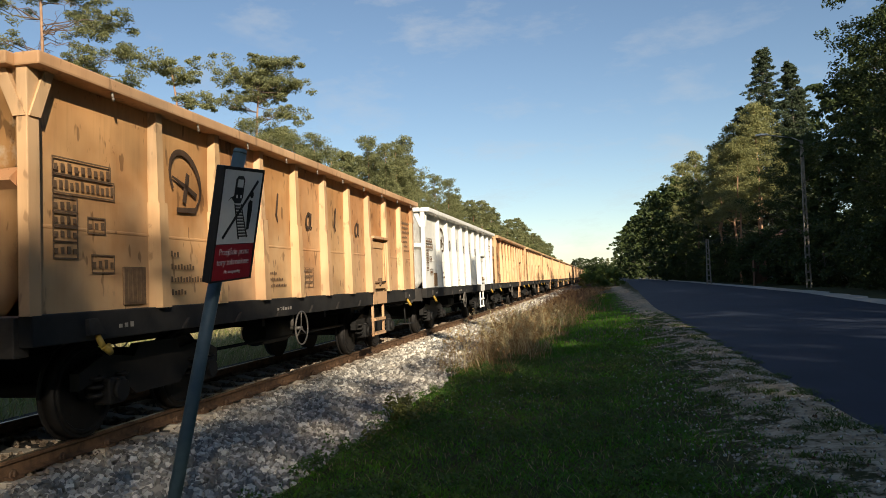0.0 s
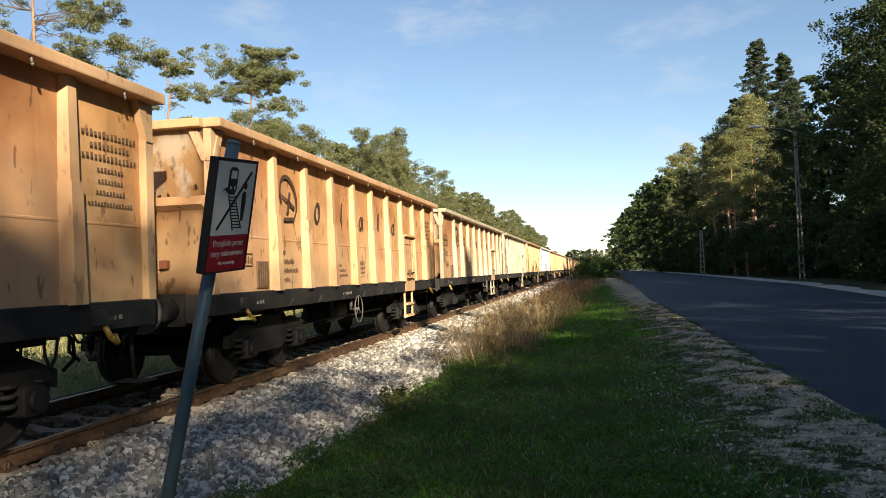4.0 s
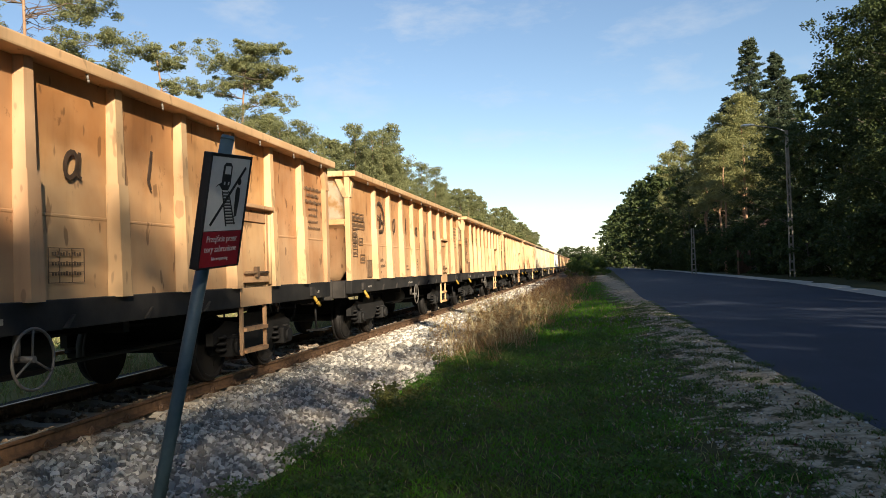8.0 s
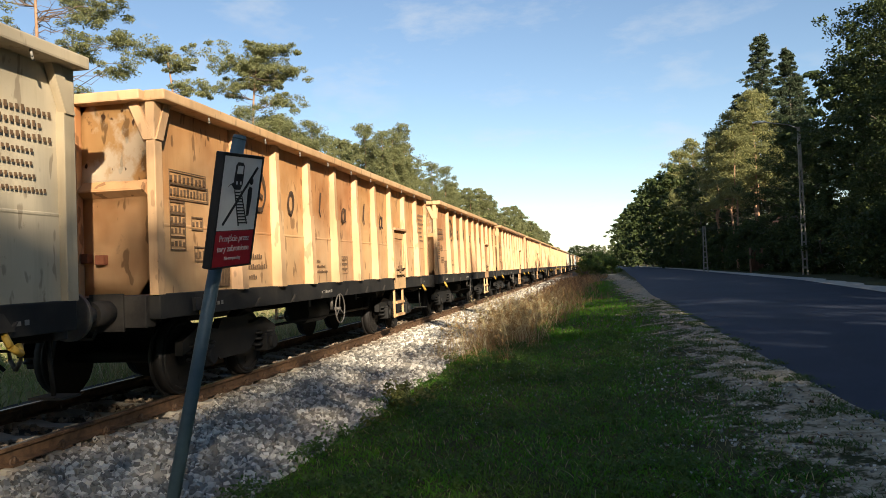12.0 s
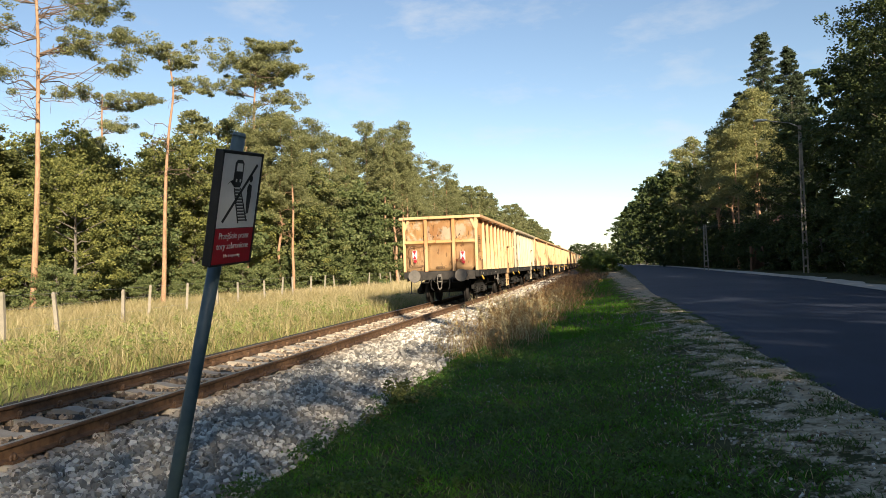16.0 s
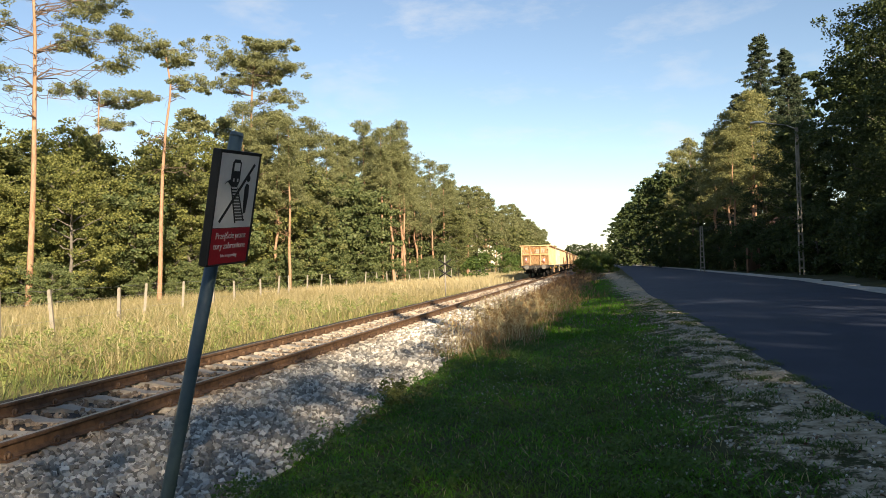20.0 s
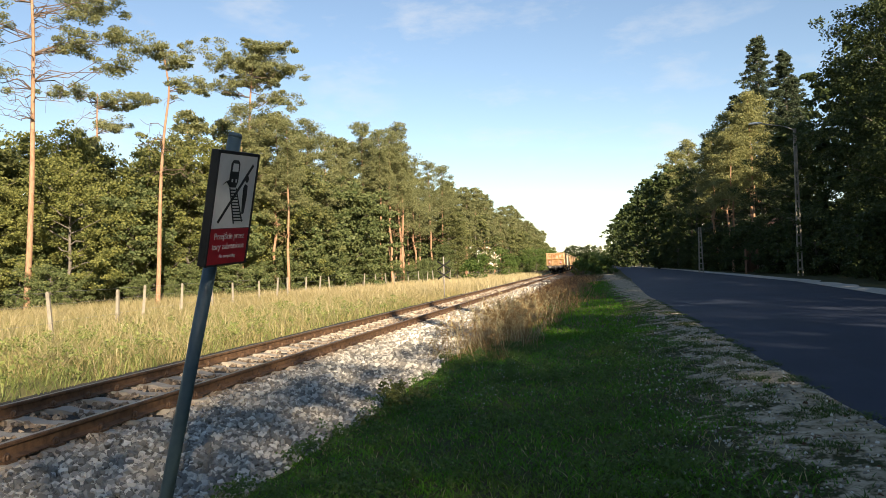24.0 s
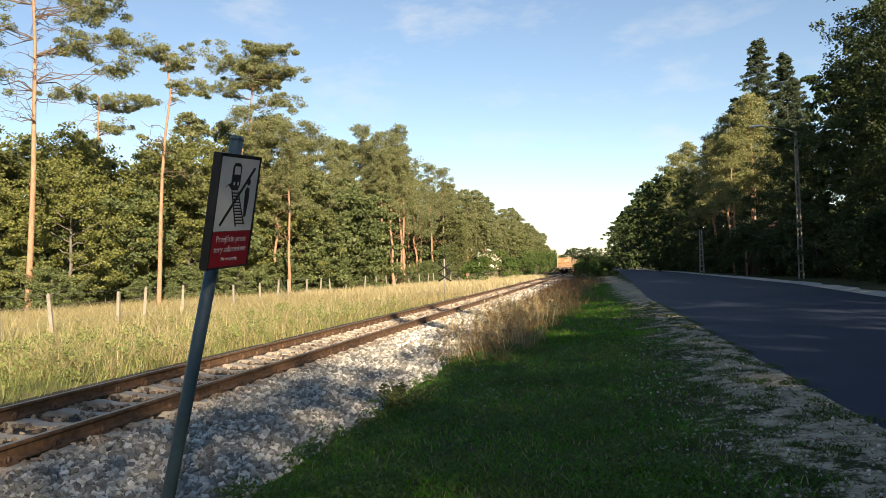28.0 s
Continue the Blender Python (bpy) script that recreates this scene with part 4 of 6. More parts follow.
# ---- ballast stones ----
def stone_field(name, n, place_fn, size, material, label, seed):
    """Many angular stones in one mesh; place_fn gives n rows of x, y, z."""
    rng = np.random.default_rng(seed)
    cube = np.array([(x, y, z) for z in (-1, 1) for y in (-1, 1) for x in (-1, 1)], float)
    quads = np.array(((0, 2, 3, 1), (4, 5, 7, 6), (0, 1, 5, 4), (2, 6, 7, 3), (0, 4, 6, 2), (1, 3, 7, 5)))
    c = place_fn(rng, n)
    n = len(c)
    s = size * rng.uniform(0.55, 1.25, (n, 1, 1)) * rng.uniform(0.65, 1.2, (n, 1, 3))
    v = cube[None] * (1 + rng.uniform(-0.38, 0.38, (n, 8, 3))) * s * 0.5
    q = rng.normal(size=(n, 4))
    q /= np.linalg.norm(q, axis=1, keepdims=True)
    w, x, y, z = q.T
    R = np.stack([1 - 2 * (y * y + z * z), 2 * (x * y - z * w), 2 * (x * z + y * w), 2 * (x * y + z * w), 1 - 2 * (x * x + z * z), 2 * (y * z - x * w), 2 * (x * z - y * w), 2 * (y * z + x * w), 1 - 2 * (x * x + y * y)], 1).reshape(n, 3, 3)
    v = np.einsum("nij,nkj->nki", R, v) + c[:, None]
    f = quads[None] + 8 * np.arange(n)[:, None, None]
    ob = raw(name, v.reshape(-1, 3), f.reshape(-1, 4), material)
    return tagged(ob, label, "gravel", kind="stuff")


def bed_z(x):
    return np.interp(x, [-8.6, -7.35, -4.2, -3.6, -2.75], [-0.12, 0.045, 0.045, 0.02, -0.02])


def shoulder_spots(rng, n, y0=2.5, y1=11.0, power=1.25):
    y = y0 + (y1 - y0) * rng.random(n) ** power
    x = rng.uniform(-4.75, -2.55, n) + 0.12 * np.sin(y * 1.7) * (rng.random(n) > 0.6)
    return np.stack([x, y, bed_z(x) + 0.004 + 0.060 * rng.random(n) ** 1.5], 1)


def between_spots(rng, n):
    y = 2 + 40 * rng.random(n) ** 1.2
    x = rng.uniform(-6.95, -4.5, n)
    free = np.abs(((y - 6.52) / SPACING + 0.5) % 1 - 0.5) * SPACING > 0.13
    return np.stack([x, y, bed_z(x) + 0.003 + rng.uniform(-0.008, 0.028, n)], 1)[free]


def far_spots(rng, n):
    y = rng.uniform(26, 95, n)
    x = rng.uniform(-7.0, -2.7, n)
    free = (np.abs(((y - 6.52) / SPACING + 0.5) % 1 - 0.5) * SPACING > 0.13) | (x > -4.4)
    return np.stack([x, y, bed_z(x) + 0.012 + rng.uniform(-0.01, 0.03, n)], 1)[free]


stone_field("ballast", 17000, shoulder_spots, 0.043, STONE, "grey crushed stone ballast beside the rail", 1)
stone_field("ballast", 15000, lambda rng, n: shoulder_spots(rng, n, 10.6, 29.0, 1.2), 0.058, STONE, "pale crushed stone ballast along the rail", 5)
stone_field("ballast", 5000, lambda rng, n: shoulder_spots(rng, n, -6.0, 2.6, 1.0), 0.055, STONE, "grey crushed stone ballast behind the sign", 4)
stone_field("ballast", 9000, between_spots, 0.052, STONE, "grey and rust-tinted ballast between the sleepers", 2)
stone_field("ballast", 7000, far_spots, 0.085, STONE, "pale sunlit ballast along the track", 3)

# ---- the warning sign on its leaning pole ----
def lettering(text, size, m, material, parent, name="lettering"):
    """Words in the built-in font as a thin mesh, at the pose m under parent."""
    cu = bpy.data.curves.new(name, "FONT")
    cu.body, cu.size, cu.extrude, cu.align_x = text, size, 0.0012, "CENTER"
    tmp = bpy.data.objects.new(name, cu)
    scene.collection.objects.link(tmp)
    me = bpy.data.meshes.new_from_object(tmp.evaluated_get(bpy.context.evaluated_depsgraph_get()))
    bpy.data.objects.remove(tmp)
    me.transform(m)
    me.materials.clear()
    me.materials.append(material)
    ob = new(name, me)
    ob.parent = parent
    return ob


def warning_sign():
    base = Vector((-2.070, 3.249, -0.05))
    sg = thing("warning_sign", *base, "leaning grey-blue pole with a white and red no-crossing sign", "sign")
    top = Vector((-1.558, 3.301, 2.270)) - base
    up = top.normalized()
    part("pole", tube(B(), (0, 0, 0), top, 0.030, n=24), POLE_BLUE, sg)
    part("pole_cap", tube(B(), top - up * 0.012, top + up * 0.008, 0.032, 0.026, n=24), POLE_BLUE, sg)
    # board frame: across, up, out of its face
    across = Vector((0.032, 0.331, 0.022)).normalized()
    out = across.cross(up).normalized()
    up2 = out.cross(across).normalized()
    mid = Vector((-1.548, 3.232, 1.930)) - base
    m = Matrix.Translation(mid) @ Matrix((across, up2, out)).transposed().to_4x4()
    hw, hh = 0.168, 0.252

    def plate(name, x0, x1, y0, y1, z0, z1, mat, parent, bevel=0.0, label=""):
        bm = box(B(), x0, x1, y0, y1, z0, z1, bevel)
        bm.transform(m)
        return part(name, bm, mat, parent, label)

    tray = plate("board", -hw, hw, -hh, hh, -0.035, 0.0, SIGN_BLACK, sg, 0.006, "black-edged metal sign board")
    # slim raised rim
    bm = B()
    for a in ((-hw, hw, hh - 0.010, hh), (-hw, hw, -hh, -hh + 0.006), (-hw, -hw + 0.010, -hh, hh), (hw - 0.010, hw, -hh, hh)):
        box(bm, *a, 0.0, 0.006)
    bm.transform(m)
    part("rim", bm, SIGN_BLACK, tray)
    plate("white_field", -hw + 0.012, hw - 0.012, -0.085, hh - 0.014, 0.0, 0.003, SIGN_WHITE, tray)
    plate("red_field", -hw + 0.012, hw - 0.012, -hh + 0.008, -0.088, 0.0, 0.003, RED, tray)
    # clamps round the pole
    for d in (-0.18, 0.19):
        c = base * 0 + up * ((mid + up2 * d).dot(up))
        bm = tube(B(), c - up * 0.015, c + up * 0.015, 0.036, n=20)
        tube(bm, c, mid + up2 * d - out * 0.03, 0.012, n=8)
        part("clamp", bm, SIGN_BLACK, sg)

    def mark(name, polys, mat=SIGN_BLACK, z=0.0032):
        bm = B()
        for p in polys:
            a = [bm.verts.new((x, y, z)) for x, y in p]
            b = [bm.verts.new((x, y, z + 0.0015)) for x, y in p]
            bm.faces.new(b)
            for i in range(len(p)):
                bm.faces.new((a[i], a[(i + 1) % len(p)], b[(i + 1) % len(p)], b[i]))
        bmesh.ops.recalc_face_normals(bm, faces=bm.faces[:])
        bm.transform(m)
        return part(name, bm, mat, tray)

    # train front, track ladder, plain walking shape, slash
    mark("train_shape", [[(-0.085, 0.120), (-0.105, 0.105), (-0.062, 0.128), (-0.060, 0.200), (-0.045, 0.215), (-0.005, 0.215), (0.010, 0.200), (0.010, 0.120), (-0.005, 0.095), (-0.050, 0.095)]])
    mark("train_window", [[(-0.048, 0.165), (-0.046, 0.200), (-0.004, 0.200), (-0.002, 0.165)]], SIGN_WHITE, 0.0049)
    mark("train_lamp", [[(-0.046, 0.118), (-0.046, 0.132), (-0.036, 0.132), (-0.036, 0.118)], [(-0.014, 0.118), (-0.014, 0.132), (-0.004, 0.132), (-0.004, 0.118)]], SIGN_WHITE, 0.0049)
    rungs = []
    for k in range(11):
        y = 0.080 - 0.0135 * k
        c = -0.022 + 0.0075 * k
        wd = 0.022 + 0.0016 * k
        rungs.append([(c - wd, y), (c + wd, y), (c + wd, y + 0.0062), (c - wd, y + 0.0062)])
    rungs.append([(-0.052, 0.092), (-0.046, 0.092), (0.022, -0.066), (0.013, -0.066)])
    rungs.append([(0.000, 0.092), (0.006, 0.092), (0.090, -0.058), (0.081, -0.058)])
    for rung in rungs[:11]:
        mark("track_rung", [rung])
    for rung in rungs[11:]:
        mark("track_line", [rung])
    mark("walker_shape", [[(0.066, 0.030), (0.062, 0.095), (0.074, 0.112), (0.096, 0.106), (0.100, 0.060), (0.092, -0.020), (0.074, -0.024)],
                          [(0.085 + 0.014 * math.cos(a * math.pi / 5), 0.135 + 0.016 * math.sin(a * math.pi / 5)) for a in range(10)]])
    mark("slash", [[(-0.118, -0.056), (-0.106, -0.064), (0.130, 0.196), (0.118, 0.204)]])
    for text, size, y in (("Przejście przez", 0.040, -0.133), ("tory zabronione", 0.040, -0.178), ("No trespassing", 0.022, -0.216)):
        lettering(text, size, m @ Matrix.Translation((0, y, 0.0042)), SIGN_TEXT, tray)
    return sg


warning_sign()


# ---- fence along the wood, marker by the track ----
WOOD = [(30, -28.5), (38, -26.6), (45, -24.5), (53, -22.5), (70, -19.6), (100, -17.4), (130, -16.0), (190, -14.5)]      # foot of the wood
FENCE = [(16, -14.2), (20, -15.0), (26, -16.4), (32, -17.5), (40, -18.8), (50, -20.0), (58, -20.6), (70, -19.6), (100, -17.4), (130, -16.0), (190, -14.5)]


def fence_post(h, lean, label):
    bm = B()
    w = 0.052
    v = [[bm.verts.new((sx * ww, sy * ww, z)) for sx, sy in ((-1, -1), (1, -1), (1, 1), (-1, 1))] for z, ww in ((0, w), (h - 0.06, w * 0.9), (h, w * 0.55))]
    for a, b in zip(v, v[1:]):
        for i in range(4):
            bm.faces.new((a[i], a[(i + 1) % 4], b[(i + 1) % 4], b[i]))
    bm.faces.new(v[-1])
    ob = part("fence_post", bm, OLD_CONCRETE)
    return tagged(ob, label, "fence post", "posts of the wire fence")


post_a = fence_post(1.45, 0, "pale concrete fence post in dry grass")
rng = random.Random(4)
y = 17.0
post_a.matrix_basis = pose(along(FENCE, y), y, -0.05, 2, 1, 8)
post_tops = [(along(FENCE, y), y)]
while y < 150:
    y += rng.uniform(2.4, 4.6)
    x = along(FENCE, y) + rng.uniform(-0.12, 0.12)
    ob = copy_thing(post_a, pose(x, y, -0.05 - rng.uniform(0, 0.2), rng.uniform(-6, 6), rng.uniform(-7, 7), rng.uniform(0, 40)))
    post_tops.append((x, y))
for n, h in enumerate((0.45, 0.95, 1.3)):
    bm = B()
    for (xa, ya), (xb, yb) in zip(post_tops, post_tops[1:]):
        tube(bm, (xa, ya, h), (xb, yb, h - 0.03), 0.004, n=4, caps=False)
    tagged(part("fence_wire", bm, ZINC), "slack galvanised wire strung between fence posts", "wire")


def crossing_marker(x, y):
    """Railway marker: pole with a dark lattice cross."""
    mk = thing("track_marker", x, y, -0.05, "thin pale post with a dark crossed lattice marker beside the rails", "track sign", rz=12)
    part("pole", tube(B(), (0, 0, 0), (0, 0, 2.35), 0.04, n=12), PALE_IRON, mk)
    bm = B()
    for z in (1.30, 1.85):
        for q in (-1, 1):
            bent(bm, [(-0.36, -0.04, z - 0.24 * q), (0.36, -0.04, z + 0.24 * q)], 0.042, 6)
    part("lattice", bm, BLACK, mk)
    return mk


crossing_marker(-8.35, 44.5)


# ---- street lamp, lattice poles, gate and wall on the far side of the road ----
def street_lamp(x, y):
    sl = thing("street_lamp", x, y, ROAD_Z - 0.02, "grey concrete street lamp with a long arm, unlit", "street lamp")
    h = 9.6
    bm = B()
    for sx in (-1, 1):
        v = [[bm.verts.new((sx * (0.05 + 0.085 * (1 - z / h)) + dx, dy, z)) for dx, dy in ((-0.035, -0.08), (0.035, -0.08), (0.035, 0.08), (-0.035, 0.08))] for z in (0, h)]
        for i in range(4):
            bm.faces.new((v[0][i], v[0][(i + 1) % 4], v[1][(i + 1) % 4], v[1][i]))
        bm.faces.new(v[1])
    for k in range(12):
        z = 0.4 + k * 0.55
        wd = 0.05 + 0.085 * (1 - z / h)
        box(bm, -wd, wd, -0.06, 0.06, z, z + 0.14)
    box(bm, -0.085, 0.085, -0.079, 0.079, 6.8, h - 0.001)
    part("column", bm, OLD_CONCRETE, sl)
    part("arm", bent(B(), [(0, 0, h - 0.1), (-0.6, -0.05, h + 0.18), (-2.1, -0.2, h + 0.42)], 0.028, 10), ZINC, sl)
    bm = B()
    sect = [(-2.0, 0.05, 0.05), (-2.15, 0.13, 0.10), (-2.55, 0.15, 0.11), (-2.85, 0.10, 0.06)]
    v = [[bm.verts.new((x0, -0.22 + w * math.cos(a * math.pi / 5), h + 0.43 + hh * math.sin(a * math.pi / 5) * (1 if a < 5 else 0.5))) for a in range(10)] for x0, w, hh in sect]
    for a, b in zip(v, v[1:]):
        for i in range(10):
            f = bm.faces.new((a[i], a[(i + 1) % 10], b[(i + 1) % 10], b[i]))
            f.smooth = True
    bm.faces.new(v[0])
    bm.faces.new(v[-1][::-1])
    bmesh.ops.recalc_face_normals(bm, faces=bm.faces[:])
    part("lamp_head", bm, LAMP_CAP, sl, "pale elongated lamp housing")
    return sl


street_lamp(13.3, 54.5)


def lattice_pole(x, y, h):
    """Concrete ladder pole: two chords with rungs."""
    lp = thing("utility_pole", x, y, ROAD_Z - 0.05, "pale concrete ladder-type utility pole beside the road", "utility pole")
    for sx in (-1, 1):
        bm = B()
        v = [[bm.verts.new((sx * (0.08 + 0.10 * (1 - z / h)) + dx, dy, z)) for dx, dy in ((-0.045, -0.09), (0.045, -0.09), (0.045, 0.09), (-0.045, 0.09))] for z in (0, h)]
        for i in range(4):
            bm.faces.new((v[0][i], v[0][(i + 1) % 4], v[1][(i + 1) % 4], v[1][i]))
        bm.faces.new(v[1])
        part("chord", bm, OLD_CONCRETE, lp)
    for k in range(int(h / 0.5) - 1):
        z = 0.4 + 0.5 * k
        wd = 0.08 + 0.10 * (1 - z / h)
        part("rung", box(B(), -wd, wd, -0.07, 0.07, z, z + 0.12), OLD_CONCRETE, lp)
    return lp


lattice_pole(9.9, 75.5, 4.3)


def gate(x, y, rz):
    gt = thing("wooden_gate", x, y, ROAD_Z, "brown upright-board gate between posts in the shade", "gate", rz=rz)
    for k in range(9):
        part("board", box(B(), -1.35 + 0.3 * k, -1.35 + 0.3 * k + 0.24, -0.02, 0.02, 0.12, 1.75 + 0.05 * ((k * 5) % 3), 0.008), BROWN_WOOD, gt)
    for z in (0.4, 1.4):
        part("rail", box(B(), -1.5, 1.5, 0.02, 0.08, z, z + 0.1), BROWN_WOOD, gt)
    for q in (-1.55, 1.45):
        part("gate_post", box(B(), q, q + 0.15, -0.08, 0.08, 0, 2.0, 0.012), BROWN_WOOD, gt)
    return gt


gate(12.9, 68, 62)


def house(x, y, rz):
    """Small plastered house glimpsed among the trees."""
    hs = thing("house", x, y, ROAD_Z, "small plastered house with a tiled roof half hidden by trees", "house", rz=rz)
    for a, b, c, d in ((-4, 4, -3, -2.75), (-4, 4, 2.75, 3), (-4, -3.75, -2.75, 2.75), (3.75, 4, -2.75, 2.75)):
        part("wall", box(B(), a, b, c, d, 0, 2.8), PLASTER, hs)
    for q in (-1, 1):
        bm = B()
        v = [bm.verts.new(p) for p in ((-4.4, q * 3.5, 2.6), (4.4, q * 3.5, 2.6), (4.4, 0, 5.0), (-4.4, 0, 5.0), (-4.4, q * 3.5, 2.75), (4.4, q * 3.5, 2.75), (4.4, 0, 5.15), (-4.4, 0, 5.15))]
        for f in ((0, 1, 2, 3), (4, 5, 6, 7), (0, 1, 5, 4), (1, 2, 6, 5), (2, 3, 7, 6), (3, 0, 4, 7)):
            bm.faces.new([v[i] for i in f])
        bmesh.ops.recalc_face_normals(bm, faces=bm.faces[:])
        part("roof", bm, ROOFING, hs)
    for q in (-2.2, 0.2, 2.4):
        wn = part("window", box(B(), q - 0.5, q + 0.5, -3.03, -2.99, 0.9, 2.1), SIGN_WHITE, hs)
        part("pane", box(B(), q - 0.42, q + 0.42, -3.045, -3.031, 0.98, 2.02), PANE, wn)
    return hs


house(19.5, 79, -70)


# ---- trees ----
def limbs(paths, rng):
    """Tapered, slightly crooked bars: paths of (points, r0, r1), as vertices and quads."""
    V, F = [], []
    n = 6
    for pts, r0, r1 in paths:
        pts = np.asarray(pts, float)
        base = len(V)
        for i, p in enumerate(pts):
            a, b = pts[max(i - 1, 0)], pts[min(i + 1, len(pts) - 1)]
            d = (b - a) / (np.linalg.norm(b - a) + 1e-9)
            u = np.cross(d, (0.31, 0.95, 0.05) if abs(d[2]) > 0.5 else (0, 0, 1))
            u /= np.linalg.norm(u) + 1e-9
            v = np.cross(d, u)
            r = r0 + (r1 - r0) * i / (len(pts) - 1)
            for k in range(n):
                V.append(p + r * (math.cos(2 * math.pi * k / n) * u + math.sin(2 * math.pi * k / n) * v))
        for i in range(len(pts) - 1):
            for k in range(n):
                F.append((base + i * n + k, base + i * n + (k + 1) % n, base + (i + 1) * n + (k + 1) % n, base + (i + 1) * n + k))
    return np.array(V), np.array(F)


def leaves(centres, radii, per, size, rng, flat=0.6, long=1.6, rise=0.0):
    """Leaf blades (rhombs) scattered in clumps; flat squashes the clumps, rise turns the blades upward."""
    C, Rr = np.repeat(np.asarray(centres), per, 0), np.repeat(np.asarray(radii), per)
    n = len(C)
    d = rng.normal(size=(n, 3))
    d /= np.linalg.norm(d, axis=1, keepdims=True)
    p = C + d * (Rr * rng.random(n) ** 0.45)[:, None] * (1, 1, flat)
    a = rng.normal(size=(n, 3)) * (1, 1, 0.7) + (0, 0, rise)
    a /= np.linalg.norm(a, axis=1, keepdims=True)
    b = np.cross(a, rng.normal(size=(n, 3)))
    b /= np.linalg.norm(b, axis=1, keepdims=True) + 1e-9
    s = (size * rng.uniform(0.6, 1.3, n))[:, None]
    sag = np.cross(a, b) * s * 0.22
    V = np.stack([p - a * s * long / 2, p + b * s / 2 + sag, p + a * s * long / 2, p - b * s / 2 + sag], 1)
    return V.reshape(-1, 3), np.arange(4 * n).reshape(-1, 4)


def crooked(p, q, k, amp, rng):
    p, q = np.asarray(p, float), np.asarray(q, float)
    t = np.linspace(0, 1, k)[:, None]
    w = rng.normal(size=(k, 3)) * amp
    w[0] = w[-1] = 0
    return p + (q - p) * t + w


def grow(name, wood, leafs, bark, leaf_mat, label, category, group, boughs=None):
    """A tree thing with a trunk, a crown and, on the pines, darker branches."""
    t = new(name)
    tagged(t, label, category, group)
    raw("trunk", *wood, bark, t, True)
    if boughs is not None:
        raw("branchwork", *boughs, BRANCH_BARK, t, True)
    raw("crown", *leafs, leaf_mat, t)
    return t


def on_trunk(trunk, f):
    k = min(f * (len(trunk) - 1), len(trunk) - 1.001)
    return trunk[int(k)] + (trunk[int(k) + 1] - trunk[int(k)]) * (k - int(k))


def dead_limbs(trunk, n, f0, f1, reach, rng):
    """Bare crooked branches, forked once or twice."""
    out = []
    for i in range(n):
        b = on_trunk(trunk, rng.uniform(f0, f1))
        a = rng.uniform(0, 6.28)
        tip = b + np.array([math.cos(a), math.sin(a), rng.uniform(-0.35, 0.45)]) * reach * rng.uniform(0.35, 1.0)
        limb = crooked(b, tip, 6, 0.06 * reach, rng)
        out.append((limb, 0.034, 0.009))
        for g in (3, 4):
            out.append((crooked(limb[g], limb[g] + rng.normal(size=3) * 0.28 * reach, 4, 0.05 * reach, rng), 0.016, 0.005))
    return out


def pad_pine(seed, h, bends, pads, dead, size, label, per=150, girth=1.0):
    """Old Scots pine: a bent bare trunk, and a few flat cloud-like pads of needles, each on its own crooked limb.
    bends: sideways offsets of the trunk from foot to top; pads: sideways place, height, half width and half height."""
    rng = np.random.default_rng(seed)
    n = len(bends)
    trunk = np.array([(x, 0.15 * math.sin(2.1 * i), h * i / (n - 1)) for i, x in enumerate(bends)])
    fine = np.stack([np.interp(np.linspace(0, n - 1, 3 * n), range(n), trunk[:, j]) for j in range(3)], 1)
    paths = [(fine, 0.0105 * h * girth, 0.05)]
    cs, rs = [], []
    for x, z, rx, rz in pads:
        depth = rx * 0.85
        for k in range(max(4, int(rx * 3.2))):
            a = 2.4 * k + rng.uniform(0, 1)
            q = 0.95 * math.sqrt((k + 0.5) / max(4, int(rx * 3.2)))
            c = np.array([x + 0.74 * rx * q * math.cos(a), 0.74 * depth * q * math.sin(a), z + rz * rng.uniform(-0.55, 0.6) - 0.25 * rz * q])
            b = on_trunk(fine, min(0.99, max(0.3, (z - 0.25 * abs(x) - 0.4) / h)))
            limb = crooked(b, c, 5, 0.07 * np.linalg.norm(c - b), rng)
            paths.append((limb, 0.042, 0.010))
            for g in range(max(4, int(rx * 2.4))):
                cs.append(c + rng.normal(size=3) * (0.58 * rx ** 0.5, 0.58 * rx ** 0.5, 0.34 * rz))
                rs.append(rng.uniform(0.28, 0.72))
    paths += dead_limbs(fine, dead, 0.45, 0.93, 2.6, rng)
    return grow("pine_tree", limbs(paths[:1], rng), leaves(cs, rs, per, size, rng, 0.55, 2.8, 0.5), PINE_BARK, NEEDLES, label, "pine tree", "pines at the edge of the wood", limbs(paths[1:], rng))


